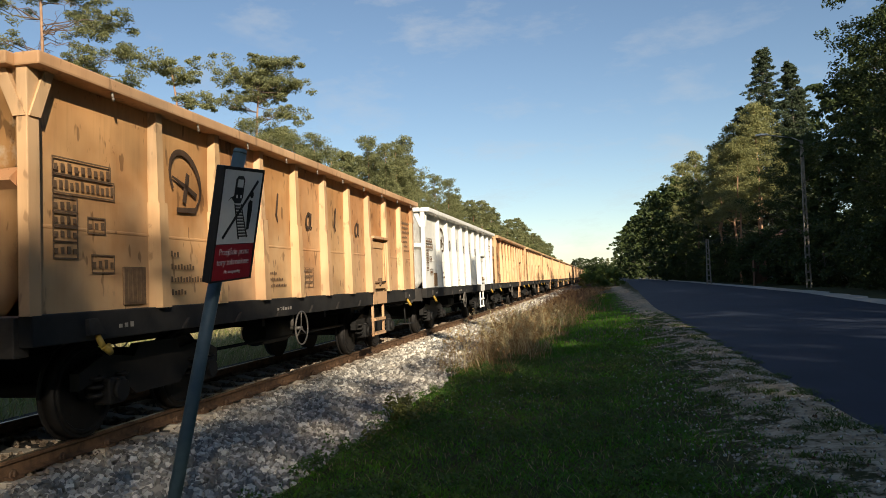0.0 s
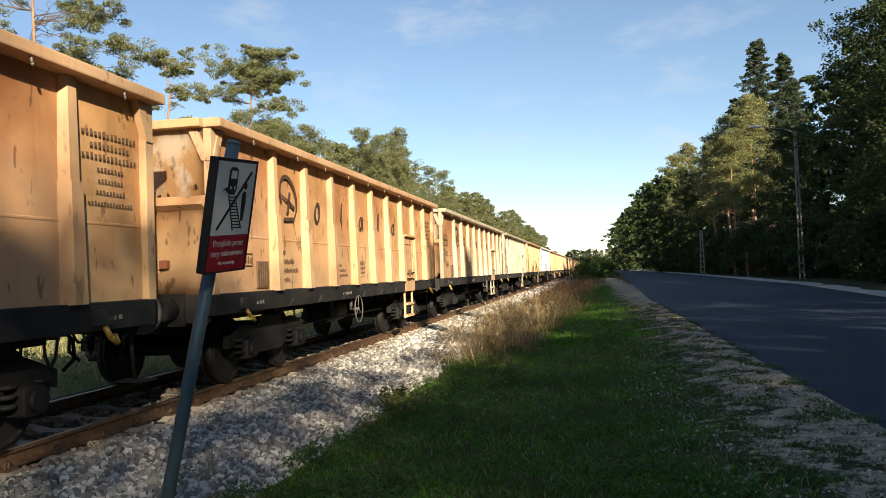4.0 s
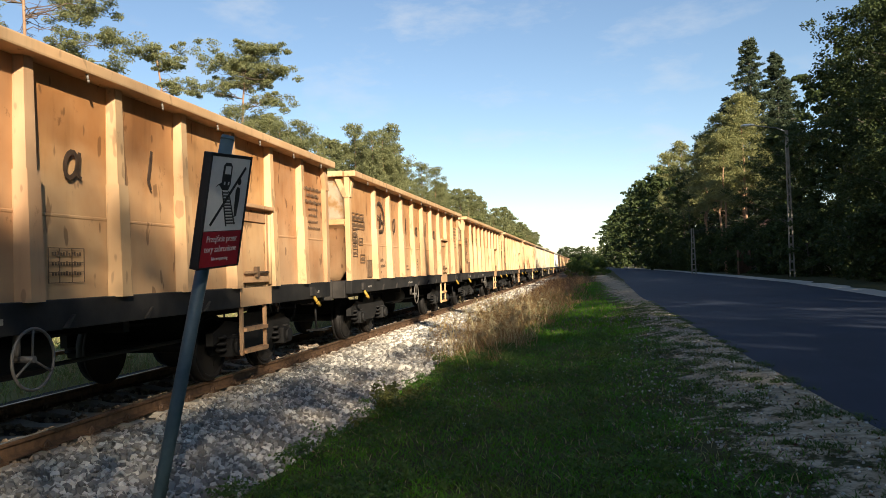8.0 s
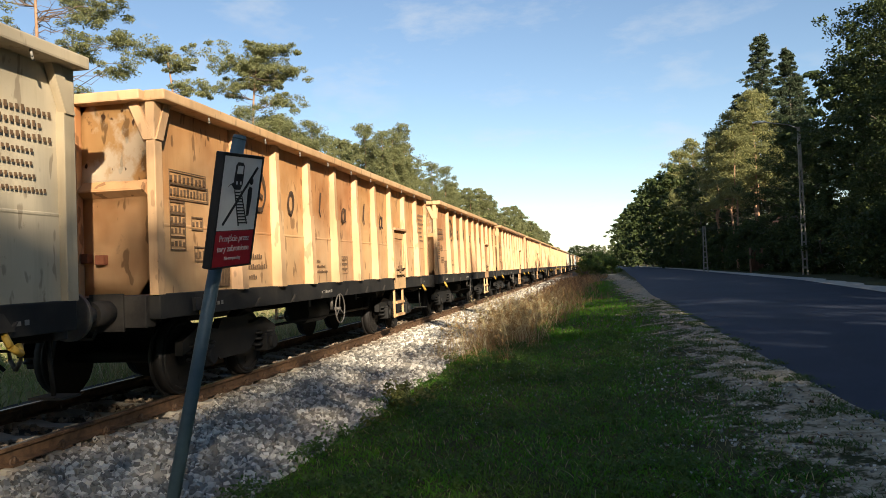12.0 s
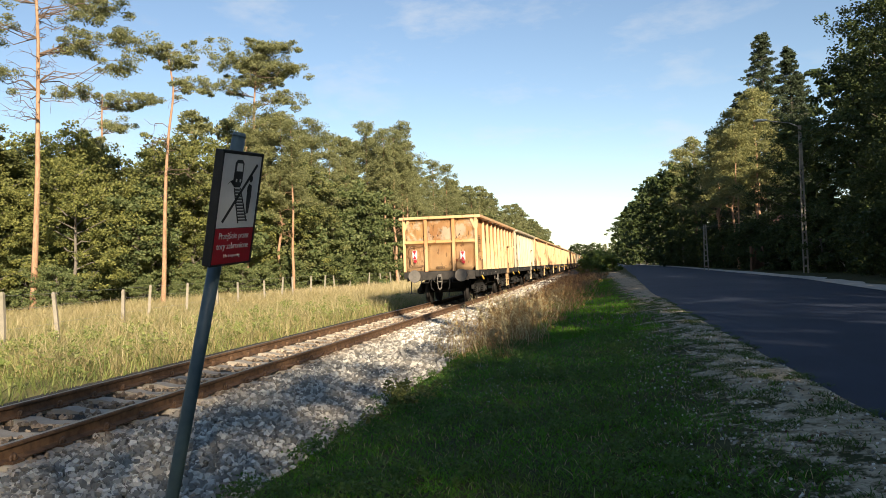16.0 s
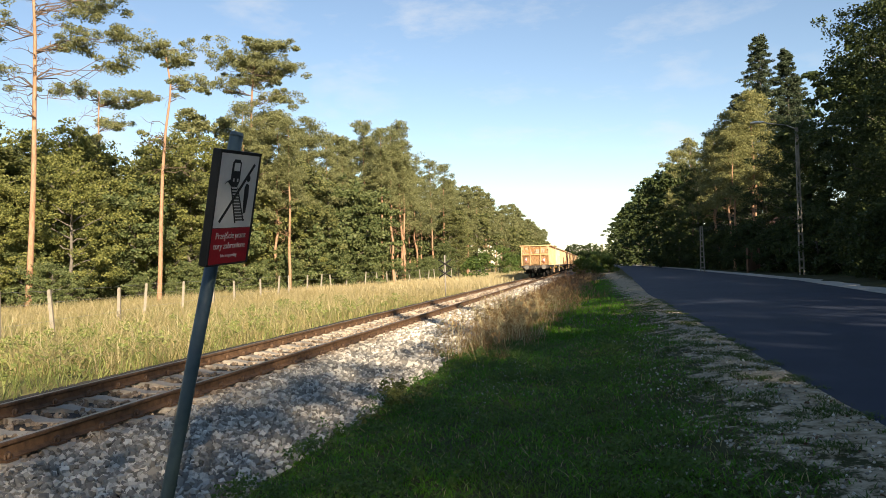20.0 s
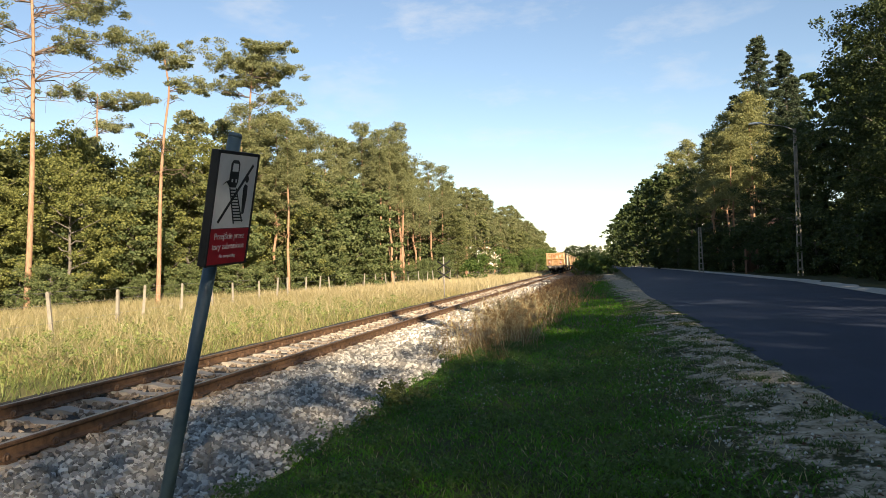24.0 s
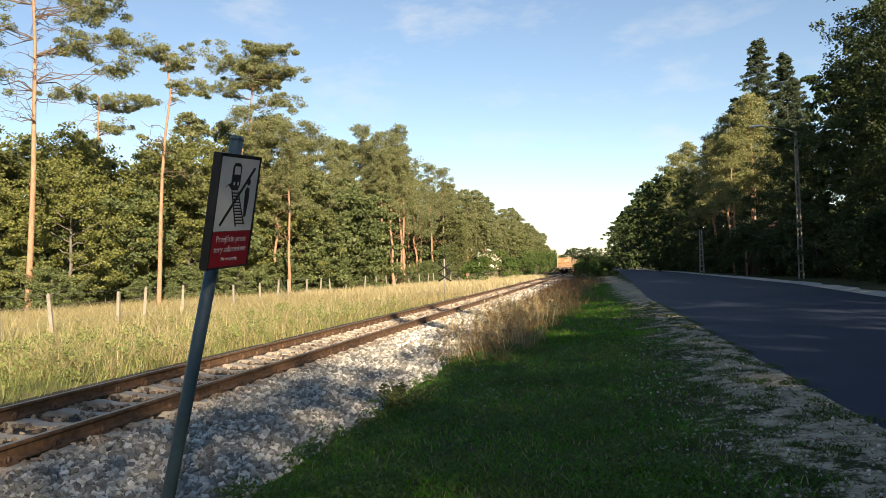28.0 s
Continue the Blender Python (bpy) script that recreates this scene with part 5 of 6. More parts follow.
def pine(seed, h, crown_from, spread, per=70, size=0.15, lean=0.0, dead=6, label="tall Scots pine with an orange-brown bare trunk and a high crown", group="pines at the edge of the wood", tufts=30, needle=None, spire=0.6):
    """Scots pine of the wood: bare trunk, crown of flat needle pads on rising limbs, thinner towards a loose tip."""
    rng = np.random.default_rng(seed)
    trunk = crooked((0, 0, 0), (lean, lean * 0.4, h * 0.97), 9, 0.13, rng)
    paths = [(trunk, 0.0095 * h, 0.03)]
    cs, rs = [], []
    lop = rng.uniform(0, 6.28)
    for i in range(tufts):
        f = crown_from + (0.985 - crown_from) * (i + rng.random()) / tufts
        b = on_trunk(trunk, f)
        u = (f - crown_from) / (1 - crown_from)
        a = i * 2.4 + rng.uniform(-0.7, 0.7)
        reach = spread * (0.10 + 0.90 * (1 - u) ** spire) * rng.uniform(0.45, 1.1) * (1 + 0.3 * math.cos(a - lop))
        tip = b + np.array([math.cos(a) * reach, math.sin(a) * reach, reach * rng.uniform(0.0, 0.25 + 0.4 * u) + 0.1])
        limb = crooked(b, tip, 5, 0.08 * reach, rng)
        paths.append((limb, 0.05, 0.012))
        for g, k in ((2, 1), (3, 2), (4, 3)):
            for q in range(k):
                cs.append(limb[g] + rng.normal(size=3) * (0.36, 0.36, 0.20) * (0.4 + 0.25 * spread))
                rs.append(rng.uniform(0.34, 0.80))
    paths += dead_limbs(trunk, dead, 0.3, crown_from + 0.1, 1.8, rng)
    return grow("pine_tree", limbs(paths[:1] + paths[-3 * dead:], rng), leaves(cs, rs, per, size, rng, 0.66, 2.8, 0.45), PINE_BARK, needle or NEEDLES, label, "pine tree", group)


def broad(seed, h, spread, leaf=None, per=60, size=0.16, low=0.12, boughs=26, label="broad-leaved tree in full green leaf at the edge of the wood", group="broad-leaved trees of the wood", sub=7, flat=0.62, name="broadleaf_tree", loose=1.0):
    """Deciduous tree: forked trunk, boughs that each carry a layered spray of leaf clumps, with dark gaps between."""
    rng = np.random.default_rng(seed)
    trunk = crooked((0, 0, 0), (rng.uniform(-0.5, 0.5), rng.uniform(-0.5, 0.5), h * 0.88), 7, 0.12, rng)
    paths = [(trunk, 0.015 * h, 0.04)]
    cs, rs = [], []
    ph = rng.uniform(0, 6.28, 3)
    for i in range(boughs):
        u = ((i + rng.random()) / boughs) ** 0.85
        z = h * (low + (0.95 - low) * u)
        env = spread * (math.sin(math.pi * min(0.97, 0.20 + 0.76 * u)) ** 0.6)
        a = 2.4 * i + rng.uniform(-0.5, 0.5)
        env *= 1 + 0.22 * math.sin(2 * a + ph[0]) + 0.16 * math.sin(3 * a + ph[1] + 3 * u)
        c = np.array([env * rng.uniform(0.55, 0.92) * math.cos(a), env * rng.uniform(0.55, 0.92) * math.sin(a), z])
        b = on_trunk(trunk, max(0.05, min(0.98, (z - 0.3 * env) / (0.9 * h))))
        limb = crooked(b, c, 5, 0.10, rng)
        paths.append((limb, 0.06, 0.014))
        w = (0.34 + 0.17 * spread) * rng.uniform(0.8, 1.25)
        for q in range(sub):
            o = rng.normal(size=3) * (w, w, w * 0.5)
            cs.append(c * 1.0 + o - (0, 0, 0.22 * np.linalg.norm(o[:2])))
            rs.append(rng.uniform(0.38, 0.85) * (0.5 + 0.12 * spread) * loose)
        for q in range(2):
            cs.append(limb[2 + q] + rng.normal(size=3) * 0.25)
            rs.append(rng.uniform(0.4, 0.7) * (0.5 + 0.12 * spread))
    for q in range(4):
        cs.append(trunk[-1] + rng.normal(size=3) * (0.5, 0.5, 0.35))
        rs.append(0.6)
    return grow(name, limbs(paths, rng), leaves(cs, rs, per, size, rng, flat, 1.5), GREY_BARK, leaf or OAK_LEAF, label, "tree", group)


def spruce(seed, h, spread, per=36, size=0.24, label="tall dark spruce with drooping branches", group="conifers beside the road"):
    """Spruce: whorls of drooping branches in a cone, shaggy at the edge."""
    rng = np.random.default_rng(seed)
    paths = [(crooked((0, 0, 0), (0, 0, h), 6, 0.05, rng), 0.014 * h, 0.02)]
    cs, rs = [], []
    count = int(h * 9)
    for i in range(count):
        u = 0.10 + 0.885 * (i + rng.random()) / count
        z, a = h * u, i * 2.4 + rng.uniform(-0.5, 0.5)
        rr = (spread * (1 - u) ** 0.75 + 0.10) * rng.uniform(0.5, 1.12) * (1 + 0.15 * math.sin(7.3 * u * h / 4))
        tip = np.array([rr * math.cos(a), rr * math.sin(a), z + rr * rng.uniform(-0.28, 0.12)])
        limb = np.array([(0, 0, z), tip * (0.5, 0.5, 1) + (0, 0, 0.08 * rr), tip])
        paths.append((limb, 0.03, 0.008))
        for g in (0.3, 0.55, 0.8, 1.0):
            cs.append(np.array([0, 0, z]) * (1 - g) + tip * g + rng.normal(size=3) * 0.10)
            rs.append(0.17 + 0.15 * rr * (1.15 - 0.5 * g))
    return grow("spruce_tree", limbs(paths, rng), leaves(cs, rs, per, size, rng, 0.55, 3.4), GREY_BARK, SPRUCE_NEEDLES, label, "spruce tree", group)


def plant(tree, x, y, rz=0.0, s=1.0, z=0.0, first=False, lean=0.0):
    m = pose(x, y, z - 0.05, 0, lean, rz) @ Matrix.Diagonal((s, s, s, 1))
    if first:
        tree.matrix_basis = m
        return tree
    ob = copy_thing(tree, pose(x, y, z - 0.05, 0, lean, rz))
    ob.scale = (s, s, s)
    return ob


def facing(x, y):
    """Turn of a tree whose drawn side lies square to the line from the walker."""
    return math.degrees(math.atan2(-x, y))


R = random.Random(11)
# four old pines that stand over the wood beyond the track
HEROES = [
    (-33.3, 42.6, pad_pine(21, 25.5, (-0.55, -0.3, -0.1, 0.0, 0.1, 0.0, 0.3),
                           ((3.9, 17.3, 2.0, 0.7), (3.2, 19.4, 2.6, 1.0), (4.6, 15.7, 0.9, 0.7), (-2.7, 18.0, 1.6, 1.4), (1.2, 21.6, 3.2, 1.0), (-1.8, 23.4, 2.4, 0.9), (1.6, 25.0, 2.0, 0.6), (-2.4, 14.6, 1.4, 0.9), (-3.0, 20.2, 1.8, 0.8), (1.9, 16.6, 1.2, 0.5)),
                           40, 0.072, "tall Scots pine, bare orange trunk, dead limbs, thin crown", 110, 0.78), 0.87),
    (-29.5, 50.5, pad_pine(22, 18.2, (-0.35, -0.2, -0.1, 0.05, 0.30, 0.75, 0.35), ((0.35, 18.3, 2.0, 0.65), (1.7, 16.0, 0.9, 0.85), (1.0, 17.2, 0.8, 0.4)),
                           12, 0.072, "slender crooked Scots pine with a small flat crown", 130, 0.95), 0.80),
    (-28.3, 62.0, pad_pine(23, 20.6, (-0.3, -0.15, 0.0, 0.1, 0.3, 0.5, 0.9), ((1.3, 20.9, 2.5, 0.6), (1.3, 19.2, 3.5, 0.75), (-2.0, 17.6, 1.4, 0.7), (2.7, 17.0, 2.0, 0.9), (2.0, 15.0, 1.2, 0.6), (-0.4, 19.9, 1.6, 0.5), (0.6, 18.0, 2.0, 0.6)),
                           16, 0.080, "stout Scots pine with a broad layered crown above the wood", 120, 1.05), 0.93),
    (-39.8, 58.5, pad_pine(24, 17.0, (0.0, 0.0, 0.1, 0.0, 0.05, 0.0, 0.1), ((-1.7, 17.1, 1.8, 0.55), (2.0, 16.6, 2.8, 0.6), (1.2, 14.3, 1.6, 1.0), (-1.0, 13.0, 1.2, 0.8)),
                           14, 0.080, "thin dark pine with a flat sparse crown", 110, 0.9), 1.0),
]
for x, y, tree, s in HEROES:
    plant(tree, x * s, y * s, facing(x, y), s, 0, True)
p_a = pine(31, 19.5, 0.46, 2.8, 62, 0.088, 0.4, 7, tufts=34)
p_b = pine(32, 18.0, 0.40, 3.0, 62, 0.088, -0.5, 7, tufts=34)
p_c = pine(33, 20.5, 0.50, 2.6, 62, 0.088, 0.2, 8, tufts=30)
f_a = pine(34, 19.5, 0.45, 2.8, 34, 0.17, 0.4, 2, tufts=26)
f_b = pine(35, 18.0, 0.40, 3.0, 34, 0.17, -0.5, 2, tufts=26)
o_a = broad(41, 12.5, 3.7, OAK_LEAF, 64, 0.165)
o_b = broad(42, 14.0, 4.1, OAK_LEAF, 64, 0.165, boughs=30)
o_c = broad(43, 10.5, 3.3, ROBINIA_LEAF, 60, 0.125, 0.17, 26, "young robinia with yellowing leaves at the edge of the wood", flat=0.5)
o_d = broad(44, 8.0, 3.2, MAPLE_LEAF, 64, 0.165, 0.03, 26, "low bushy maple in fresh green leaf at the wood edge", flat=0.5)
o_f = broad(45, 13.0, 4.1, OAK_LEAF, 26, 0.34, 0.05, 26, "broad-leaved tree deep in the wood", sub=5)
o_s = broad(46, 5.0, 2.7, MAPLE_LEAF, 46, 0.15, 0.02, 20, "low leafy scrub along the fence of the wood", "scrub along the fence", 6, 0.6, "shrub")
lib = {"p": [p_a, p_b, p_c], "o": [o_a, o_b], "r": [o_c], "d": [o_d], "f": [f_a, f_b], "b": [o_f]}
used = set()


def put(tree, x, y, s=1.0):
    if tree.name in used:
        plant(tree, x, y, R.uniform(0, 360), s)
    else:
        used.add(tree.name)
        plant(tree, x, y, R.uniform(0, 360), s, 0, True)


def edge_x(y):
    return along(WOOD, y) - 4.5


for x, y, kind, s in ((-41, 48, "r", 1.05), (-36.5, 49.5, "d", 1.0), (-34.5, 50, "o", 0.85), (-31.5, 50, "d", 1.05), (-29.5, 54, "o", 0.80), (-33, 57, "o", 0.95), (-27, 56, "d", 1.0), (-39, 50, "r", 1.2), (-27.5, 64, "o", 0.9),
                      (-24.8, 64, "d", 1.15), (-23.3, 69, "d", 1.3), (-30, 70, "o", 1.0), (-22.4, 75, "d", 1.2), (-24.5, 77, "o", 0.9), (-25.5, 92, "d", 1.1), (-44, 52, "o", 1.0), (-46, 46, "o", 0.9)):
    put(lib[kind][R.randrange(len(lib[kind]))], x, y, s)
for x, y, s in ((-30.4, 41.8, 0.86), (-35.2, 40.6, 0.80), (-34.5, 47.5, 1.15), (-30.8, 51.5, 1.05), (-40, 45.5, 1.1), (-28.6, 57.5, 1.2), (-26.2, 60, 0.95)):
    put(o_c, x, y, s)
for i in range(24):
    yy = 35 + i * 3.0
    put(o_s, along(WOOD, yy) - R.uniform(1.6, 4.0), yy + R.uniform(-0.9, 0.9), R.uniform(0.25, 0.60))
# shrubs that fill the foot of the wood
for i in range(13):
    yy = 38 + i * 3.8
    put(o_s, along(WOOD, yy) - R.uniform(7, 11), yy + R.uniform(-0.8, 0.8), R.uniform(0.7, 1.1))
# bare-trunked pines in front of the leaves
for x, y, s in ((-24.3, 58.0, 0.80), (-22.6, 56.5, 0.66), (-25.6, 55.0, 0.72), (-21.2, 78, 0.8), (-20.7, 81, 0.86), (-20.2, 83.5, 0.78), (-20.9, 86, 0.9)):
    put(R.choice(lib["p"]), x, y, s)
y = 58.0
while y < 330:
    x = edge_x(y)
    put(R.choice(lib["p"] if y < 120 else lib["f"]), x - R.uniform(0.0, 1.5), y, R.uniform(0.72, 0.90))
    if y < 200:
        put(R.choice(lib["f"]), x - R.uniform(4, 8), y + R.uniform(-2, 2), R.uniform(0.74, 0.92))
    if R.random() < 0.6 and not 76 < y < 104:
        put(R.choice(lib["o"] + lib["d"] if y < 120 else lib["b"]), x + R.uniform(-0.5, 1.2), y + 1.5, R.uniform(0.6, 0.95))
    y += 3.4 + y * 0.016
# second rank that closes the wood behind
for i in range(34):
    yy = 36 + i * 4.2
    put(R.choice(lib["b"]), edge_x(yy) - R.uniform(7, 11), yy + R.uniform(-1.5, 1.5), R.uniform(0.7, 0.95))
for i in range(16):
    yy = 40 + i * 8
    put(R.choice(lib["b"]), edge_x(yy) - R.uniform(14, 20), yy + R.uniform(-2, 2), R.uniform(0.85, 1.05))
for i in range(12):
    put(R.choice(lib["b"]), -58 + i * 1.6, 34 + i * 4.4, R.uniform(0.85, 1.05))

# far side of the road
s_a = spruce(51, 22.5, 5.4, 34, 0.095)
s_b = spruce(52, 20.0, 4.9, 34, 0.095)
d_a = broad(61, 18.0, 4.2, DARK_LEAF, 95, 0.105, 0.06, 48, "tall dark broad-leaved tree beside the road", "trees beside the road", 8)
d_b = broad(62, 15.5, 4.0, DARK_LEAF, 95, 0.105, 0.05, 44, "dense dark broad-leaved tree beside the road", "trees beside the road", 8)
p_r = pine(63, 18.5, 0.42, 3.2, 66, 0.095, 0.3, 8, "Scots pine with reddish limbs beside the road", "trees beside the road", 34, ROAD_NEEDLES)
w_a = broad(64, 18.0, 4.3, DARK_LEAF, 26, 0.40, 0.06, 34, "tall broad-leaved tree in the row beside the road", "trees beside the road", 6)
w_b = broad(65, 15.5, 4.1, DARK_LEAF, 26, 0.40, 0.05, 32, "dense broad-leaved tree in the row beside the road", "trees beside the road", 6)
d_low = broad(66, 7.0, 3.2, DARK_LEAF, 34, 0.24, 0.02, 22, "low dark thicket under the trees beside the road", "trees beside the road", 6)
plant(d_low, 14.8, 38, 0, 0.7, 0.4, True)
for i in range(13):
    plant(d_low, 21.5 + R.uniform(-1.5, 2.5), 36 + i * 6.0, R.uniform(0, 360), R.uniform(0.75, 1.05), 0.4)
plant(w_a, 27, 55, 0, 1.0, 0.4, True)
plant(w_b, 27, 40, 0, 1.0, 0.4, True)
for k, (tree, x, y, s) in enumerate(((s_a, 19.5, 95, 1.20), (s_b, 22.3, 95, 1.26), (d_a, 19.0, 50, 1.0), (d_b, 22.0, 57, 1.0), (p_r, 15.0, 89, 0.95))):
    plant(tree, x, y, 40 * k, s, 0.4, True)
for tree, x, y, s in ((s_b, 18.0, 101, 1.08), (s_a, 25.0, 102, 1.05), (d_a, 16.2, 41, 0.95), (d_b, 18.6, 44, 1.26), (d_a, 22.5, 47, 1.2), (w_a, 20.5, 66, 0.95), (d_b, 17.6, 72, 0.9), (p_r, 16.6, 85, 1.02), (p_r, 13.9, 82, 0.80), (p_r, 14.4, 95, 0.86), (p_r, 15.6, 104, 0.98), (p_r, 17.6, 91, 1.05),
                      (d_b, 14.6, 112, 0.95), (p_r, 14.4, 121, 1.05), (w_b, 14.0, 132, 1.1), (p_r, 14.6, 140, 1.1), (w_a, 13.8, 152, 1.05), (w_b, 13.4, 170, 1.25), (w_a, 13.2, 190, 1.1), (w_b, 13.0, 212, 1.3), (w_a, 12.6, 240, 1.1), (w_b, 12.0, 270, 1.3), (w_a, 11.6, 305, 1.1),
                      (w_a, 11.2, 350, 1.1), (w_a, 24, 61, 1.1), (w_a, 24, 48, 1.1), (w_b, 25, 74, 1.1), (w_a, 23, 95, 0.9), (w_b, 22, 110, 1.0), (w_a, 21, 128, 1.0), (w_b, 20, 150, 1.1), (w_a, 20, 180, 1.1), (w_b, 19, 220, 1.2)):
    plant(tree, x, y, R.uniform(0, 360), s, 0.4)
# low growth under them along the road
for i in range(15):
    plant(d_low, 14.4 + R.uniform(-0.6, 1.6), 40 + i * 5.2, R.uniform(0, 360), R.uniform(0.5, 0.75), 0.4)
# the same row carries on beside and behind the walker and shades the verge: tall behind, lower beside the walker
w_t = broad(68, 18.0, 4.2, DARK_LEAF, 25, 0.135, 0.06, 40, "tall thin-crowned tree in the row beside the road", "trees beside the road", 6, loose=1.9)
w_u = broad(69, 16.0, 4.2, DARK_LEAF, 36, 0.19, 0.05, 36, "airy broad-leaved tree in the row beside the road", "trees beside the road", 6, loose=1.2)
plant(w_t, 16.2, -64, 10, 1.08, 0.4, True)
plant(w_u, 16.2, -18.6, 10, 0.92, 0.4, True)
y = -60.0
while y < -25:
    h = float(np.interp(y, [-64, -34, -30, -26], [21.0, 20.9, 20.0, 19.0]))
    plant(w_t, 16.2 + R.uniform(-0.5, 0.5), y, R.uniform(0, 360), h / 18.0, 0.4)
    y += 4.1
plant(w_t, 16.2, -23.6, 130, 1.03, 0.4)
plant(w_u, 16.0, -21.0, 70, 0.90, 0.4)
y = -15.0
while y < 34:
    h = float(np.interp(y, [-21.0, 12, 26, 33], [15.1, 15.2, 15.8, 17.0]))
    thin = -7 < y < 0
    plant(w_t if thin else w_u, 16.2 + R.uniform(-0.5, 0.5), y, R.uniform(0, 360), h * R.uniform(0.97, 1.03) / (18.0 if thin else 16.0), 0.4)
    y += 4.6
# two slim spruces stand out above the lower part of the row
for y, h in ((-14.0, 18.9), (-7.8, 18.9)):
    spire = plant(s_b, 16.2, y, 30, h / 20.0, 0.4)
    spire.scale = (0.40, 0.40, h / 20.0)
# unseen trees added around the walker to hold back sky light
for tree, x, y, s in ((w_a, 22, 5, 0.7), (w_b, 22, 24, 0.85), (w_a, -12.5, -24, 1.0), (w_b, -17, -14, 1.1), (w_a, -20, -3, 1.0), (w_b, -1.5, -46, 1.0), (w_a, 5, -50, 1.0)):
    plant(tree, x, y, R.uniform(0, 360), s, 0.4)
for i in range(11):
    plant(d_low, 14.3 + R.uniform(0, 0.6), 104 + i * 8, R.uniform(0, 360), R.uniform(0.42, 0.6), 0.4)
for i in range(9):
    plant(d_low, 15.5 + R.uniform(0, 3), 112 + i * 9, R.uniform(0, 360), R.uniform(0.7, 0.95), 0.4)
# trees that close the view at the far end
for i in range(26):
    plant(R.choice([w_a, w_b, f_a, f_b]), -40 + i * 3.2, 395 + R.uniform(-15, 15), R.uniform(0, 360), R.uniform(0.5, 0.72))
for i in range(12):
    plant(d_low, -26 + i * 4.0, 380 + R.uniform(-5, 5), R.uniform(0, 360), R.uniform(0.8, 1.1))


def bush(seed, h, spread, leaf, label):
    rng = np.random.default_rng(seed)
    cs, rs, paths = [], [], []
    for i in range(26):
        a, u = rng.uniform(0, 6.28), rng.random()
        c = np.array([math.cos(a) * spread * (1 - 0.5 * u) * rng.uniform(0.3, 1), math.sin(a) * spread * (1 - 0.5 * u) * rng.uniform(0.3, 1), h * (0.12 + 0.8 * u)])
        cs.append(c)
        rs.append(rng.uniform(0.3, 0.55) * spread * 0.6)
        if i % 2 == 0:
            paths.append((crooked((0, 0, 0), c, 4, 0.06, rng), 0.025, 0.006))
    return grow("bush", limbs(paths, rng), leaves(cs, rs, 80, 0.15, rng, 0.8, 1.6), GREY_BARK, leaf, label, "bush", "bushes along the track")


b_a = bush(71, 4.2, 2.6, BUSH_LEAF, "leafy green bush between the track and the road")
b_b = bush(72, 2.6, 1.9, BUSH_LEAF, "low green bush beside the track")
plant(b_a, 1.2, 103, 0, 0.62, 0.1, True)
plant(b_b, -1.2, 88, 0, 0.9, 0.1, True)
for tree, x, y, s in ((b_a, 1.6, 112, 0.68), (b_a, 0.8, 126, 0.75), (b_b, 1.9, 95, 0.9), (b_b, 0.3, 82, 0.6), (b_a, 1.5, 150, 0.9), (b_a, 1.0, 190, 1.1), (b_a, -12.5, 150, 1.2), (b_a, -13, 120, 1.1), (b_b, -14.5, 100, 1.3), (b_a, -12.2, 175, 1.3), (b_a, -11.6, 205, 1.4), (b_a, -11.5, 240, 1.5)):
    plant(tree, x, y, R.uniform(0, 360), s, 0.05)


# ---- grasses and herbs ----
def blades(name, xy, h, w, material, label, seed, bend=0.35, zf=None):
    """Grass: one bent blade (two triangles' worth) for each spot."""
    rng = np.random.default_rng(seed)
    n = len(xy)
    z0 = np.array([ground_z(x, y) for x, y in xy]) if zf is None else zf
    a = rng.uniform(0, 2 * np.pi, n)
    hh = h * rng.uniform(0.5, 1.25, n)
    side = np.stack([-np.sin(a), np.cos(a), 0 * a], 1) * (w * rng.uniform(0.7, 1.3, n))[:, None] / 2
    tip = np.stack([np.cos(a) * hh * bend * rng.uniform(0.2, 1.4, n), np.sin(a) * hh * bend * rng.uniform(0.2, 1.4, n), hh], 1)
    base = np.stack([xy[:, 0], xy[:, 1], z0 - 0.01], 1)
    mid = base + tip * (0.35, 0.35, 0.6)
    V = np.stack([base - side, base + side, mid + side * 0.8, base + tip, mid - side * 0.8], 1)
    idx = 5 * np.arange(n)[:, None]
    q = idx + (0, 1, 2, 4)
    V2 = V.reshape(-1, 3)
    # the tip triangle is a thin quad with its own tip vertex
    tips = (base + tip + side * 0.12).reshape(-1, 3)
    V2 = np.concatenate([V2, tips])
    t4 = np.concatenate([idx + 4, idx + 2, (5 * n + np.arange(n))[:, None], idx + 3], 1)
    ob = raw(name, V2, np.concatenate([q, t4]), material)
    return tagged(ob, label, "grass", kind="stuff")


def spread_xy(n, x0, x1, y0, y1, seed, power=1.0, keep=None):
    rng = np.random.default_rng(seed)
    xy = np.stack([rng.uniform(x0, x1, n), y0 + (y1 - y0) * rng.random(n) ** power], 1)
    if keep is not None:
        xy = xy[np.array([keep(x, y) for x, y in xy]) > rng.random(len(xy))]
    return xy


def turf(x, y):
    """How thick the mown grass stands: thin where the verge is worn to sand."""
    k = noise.noise(Vector((x * 1.5, y * 1.1, 0))) + 0.5 * noise.noise(Vector((x * 3.3, y * 2.4, 5)))
    wear = max(0.0, (x - 0.4) / 1.7)
    return 0.85 + 0.6 * k - 1.6 * wear if x > 0.4 else 0.85 + 0.4 * k


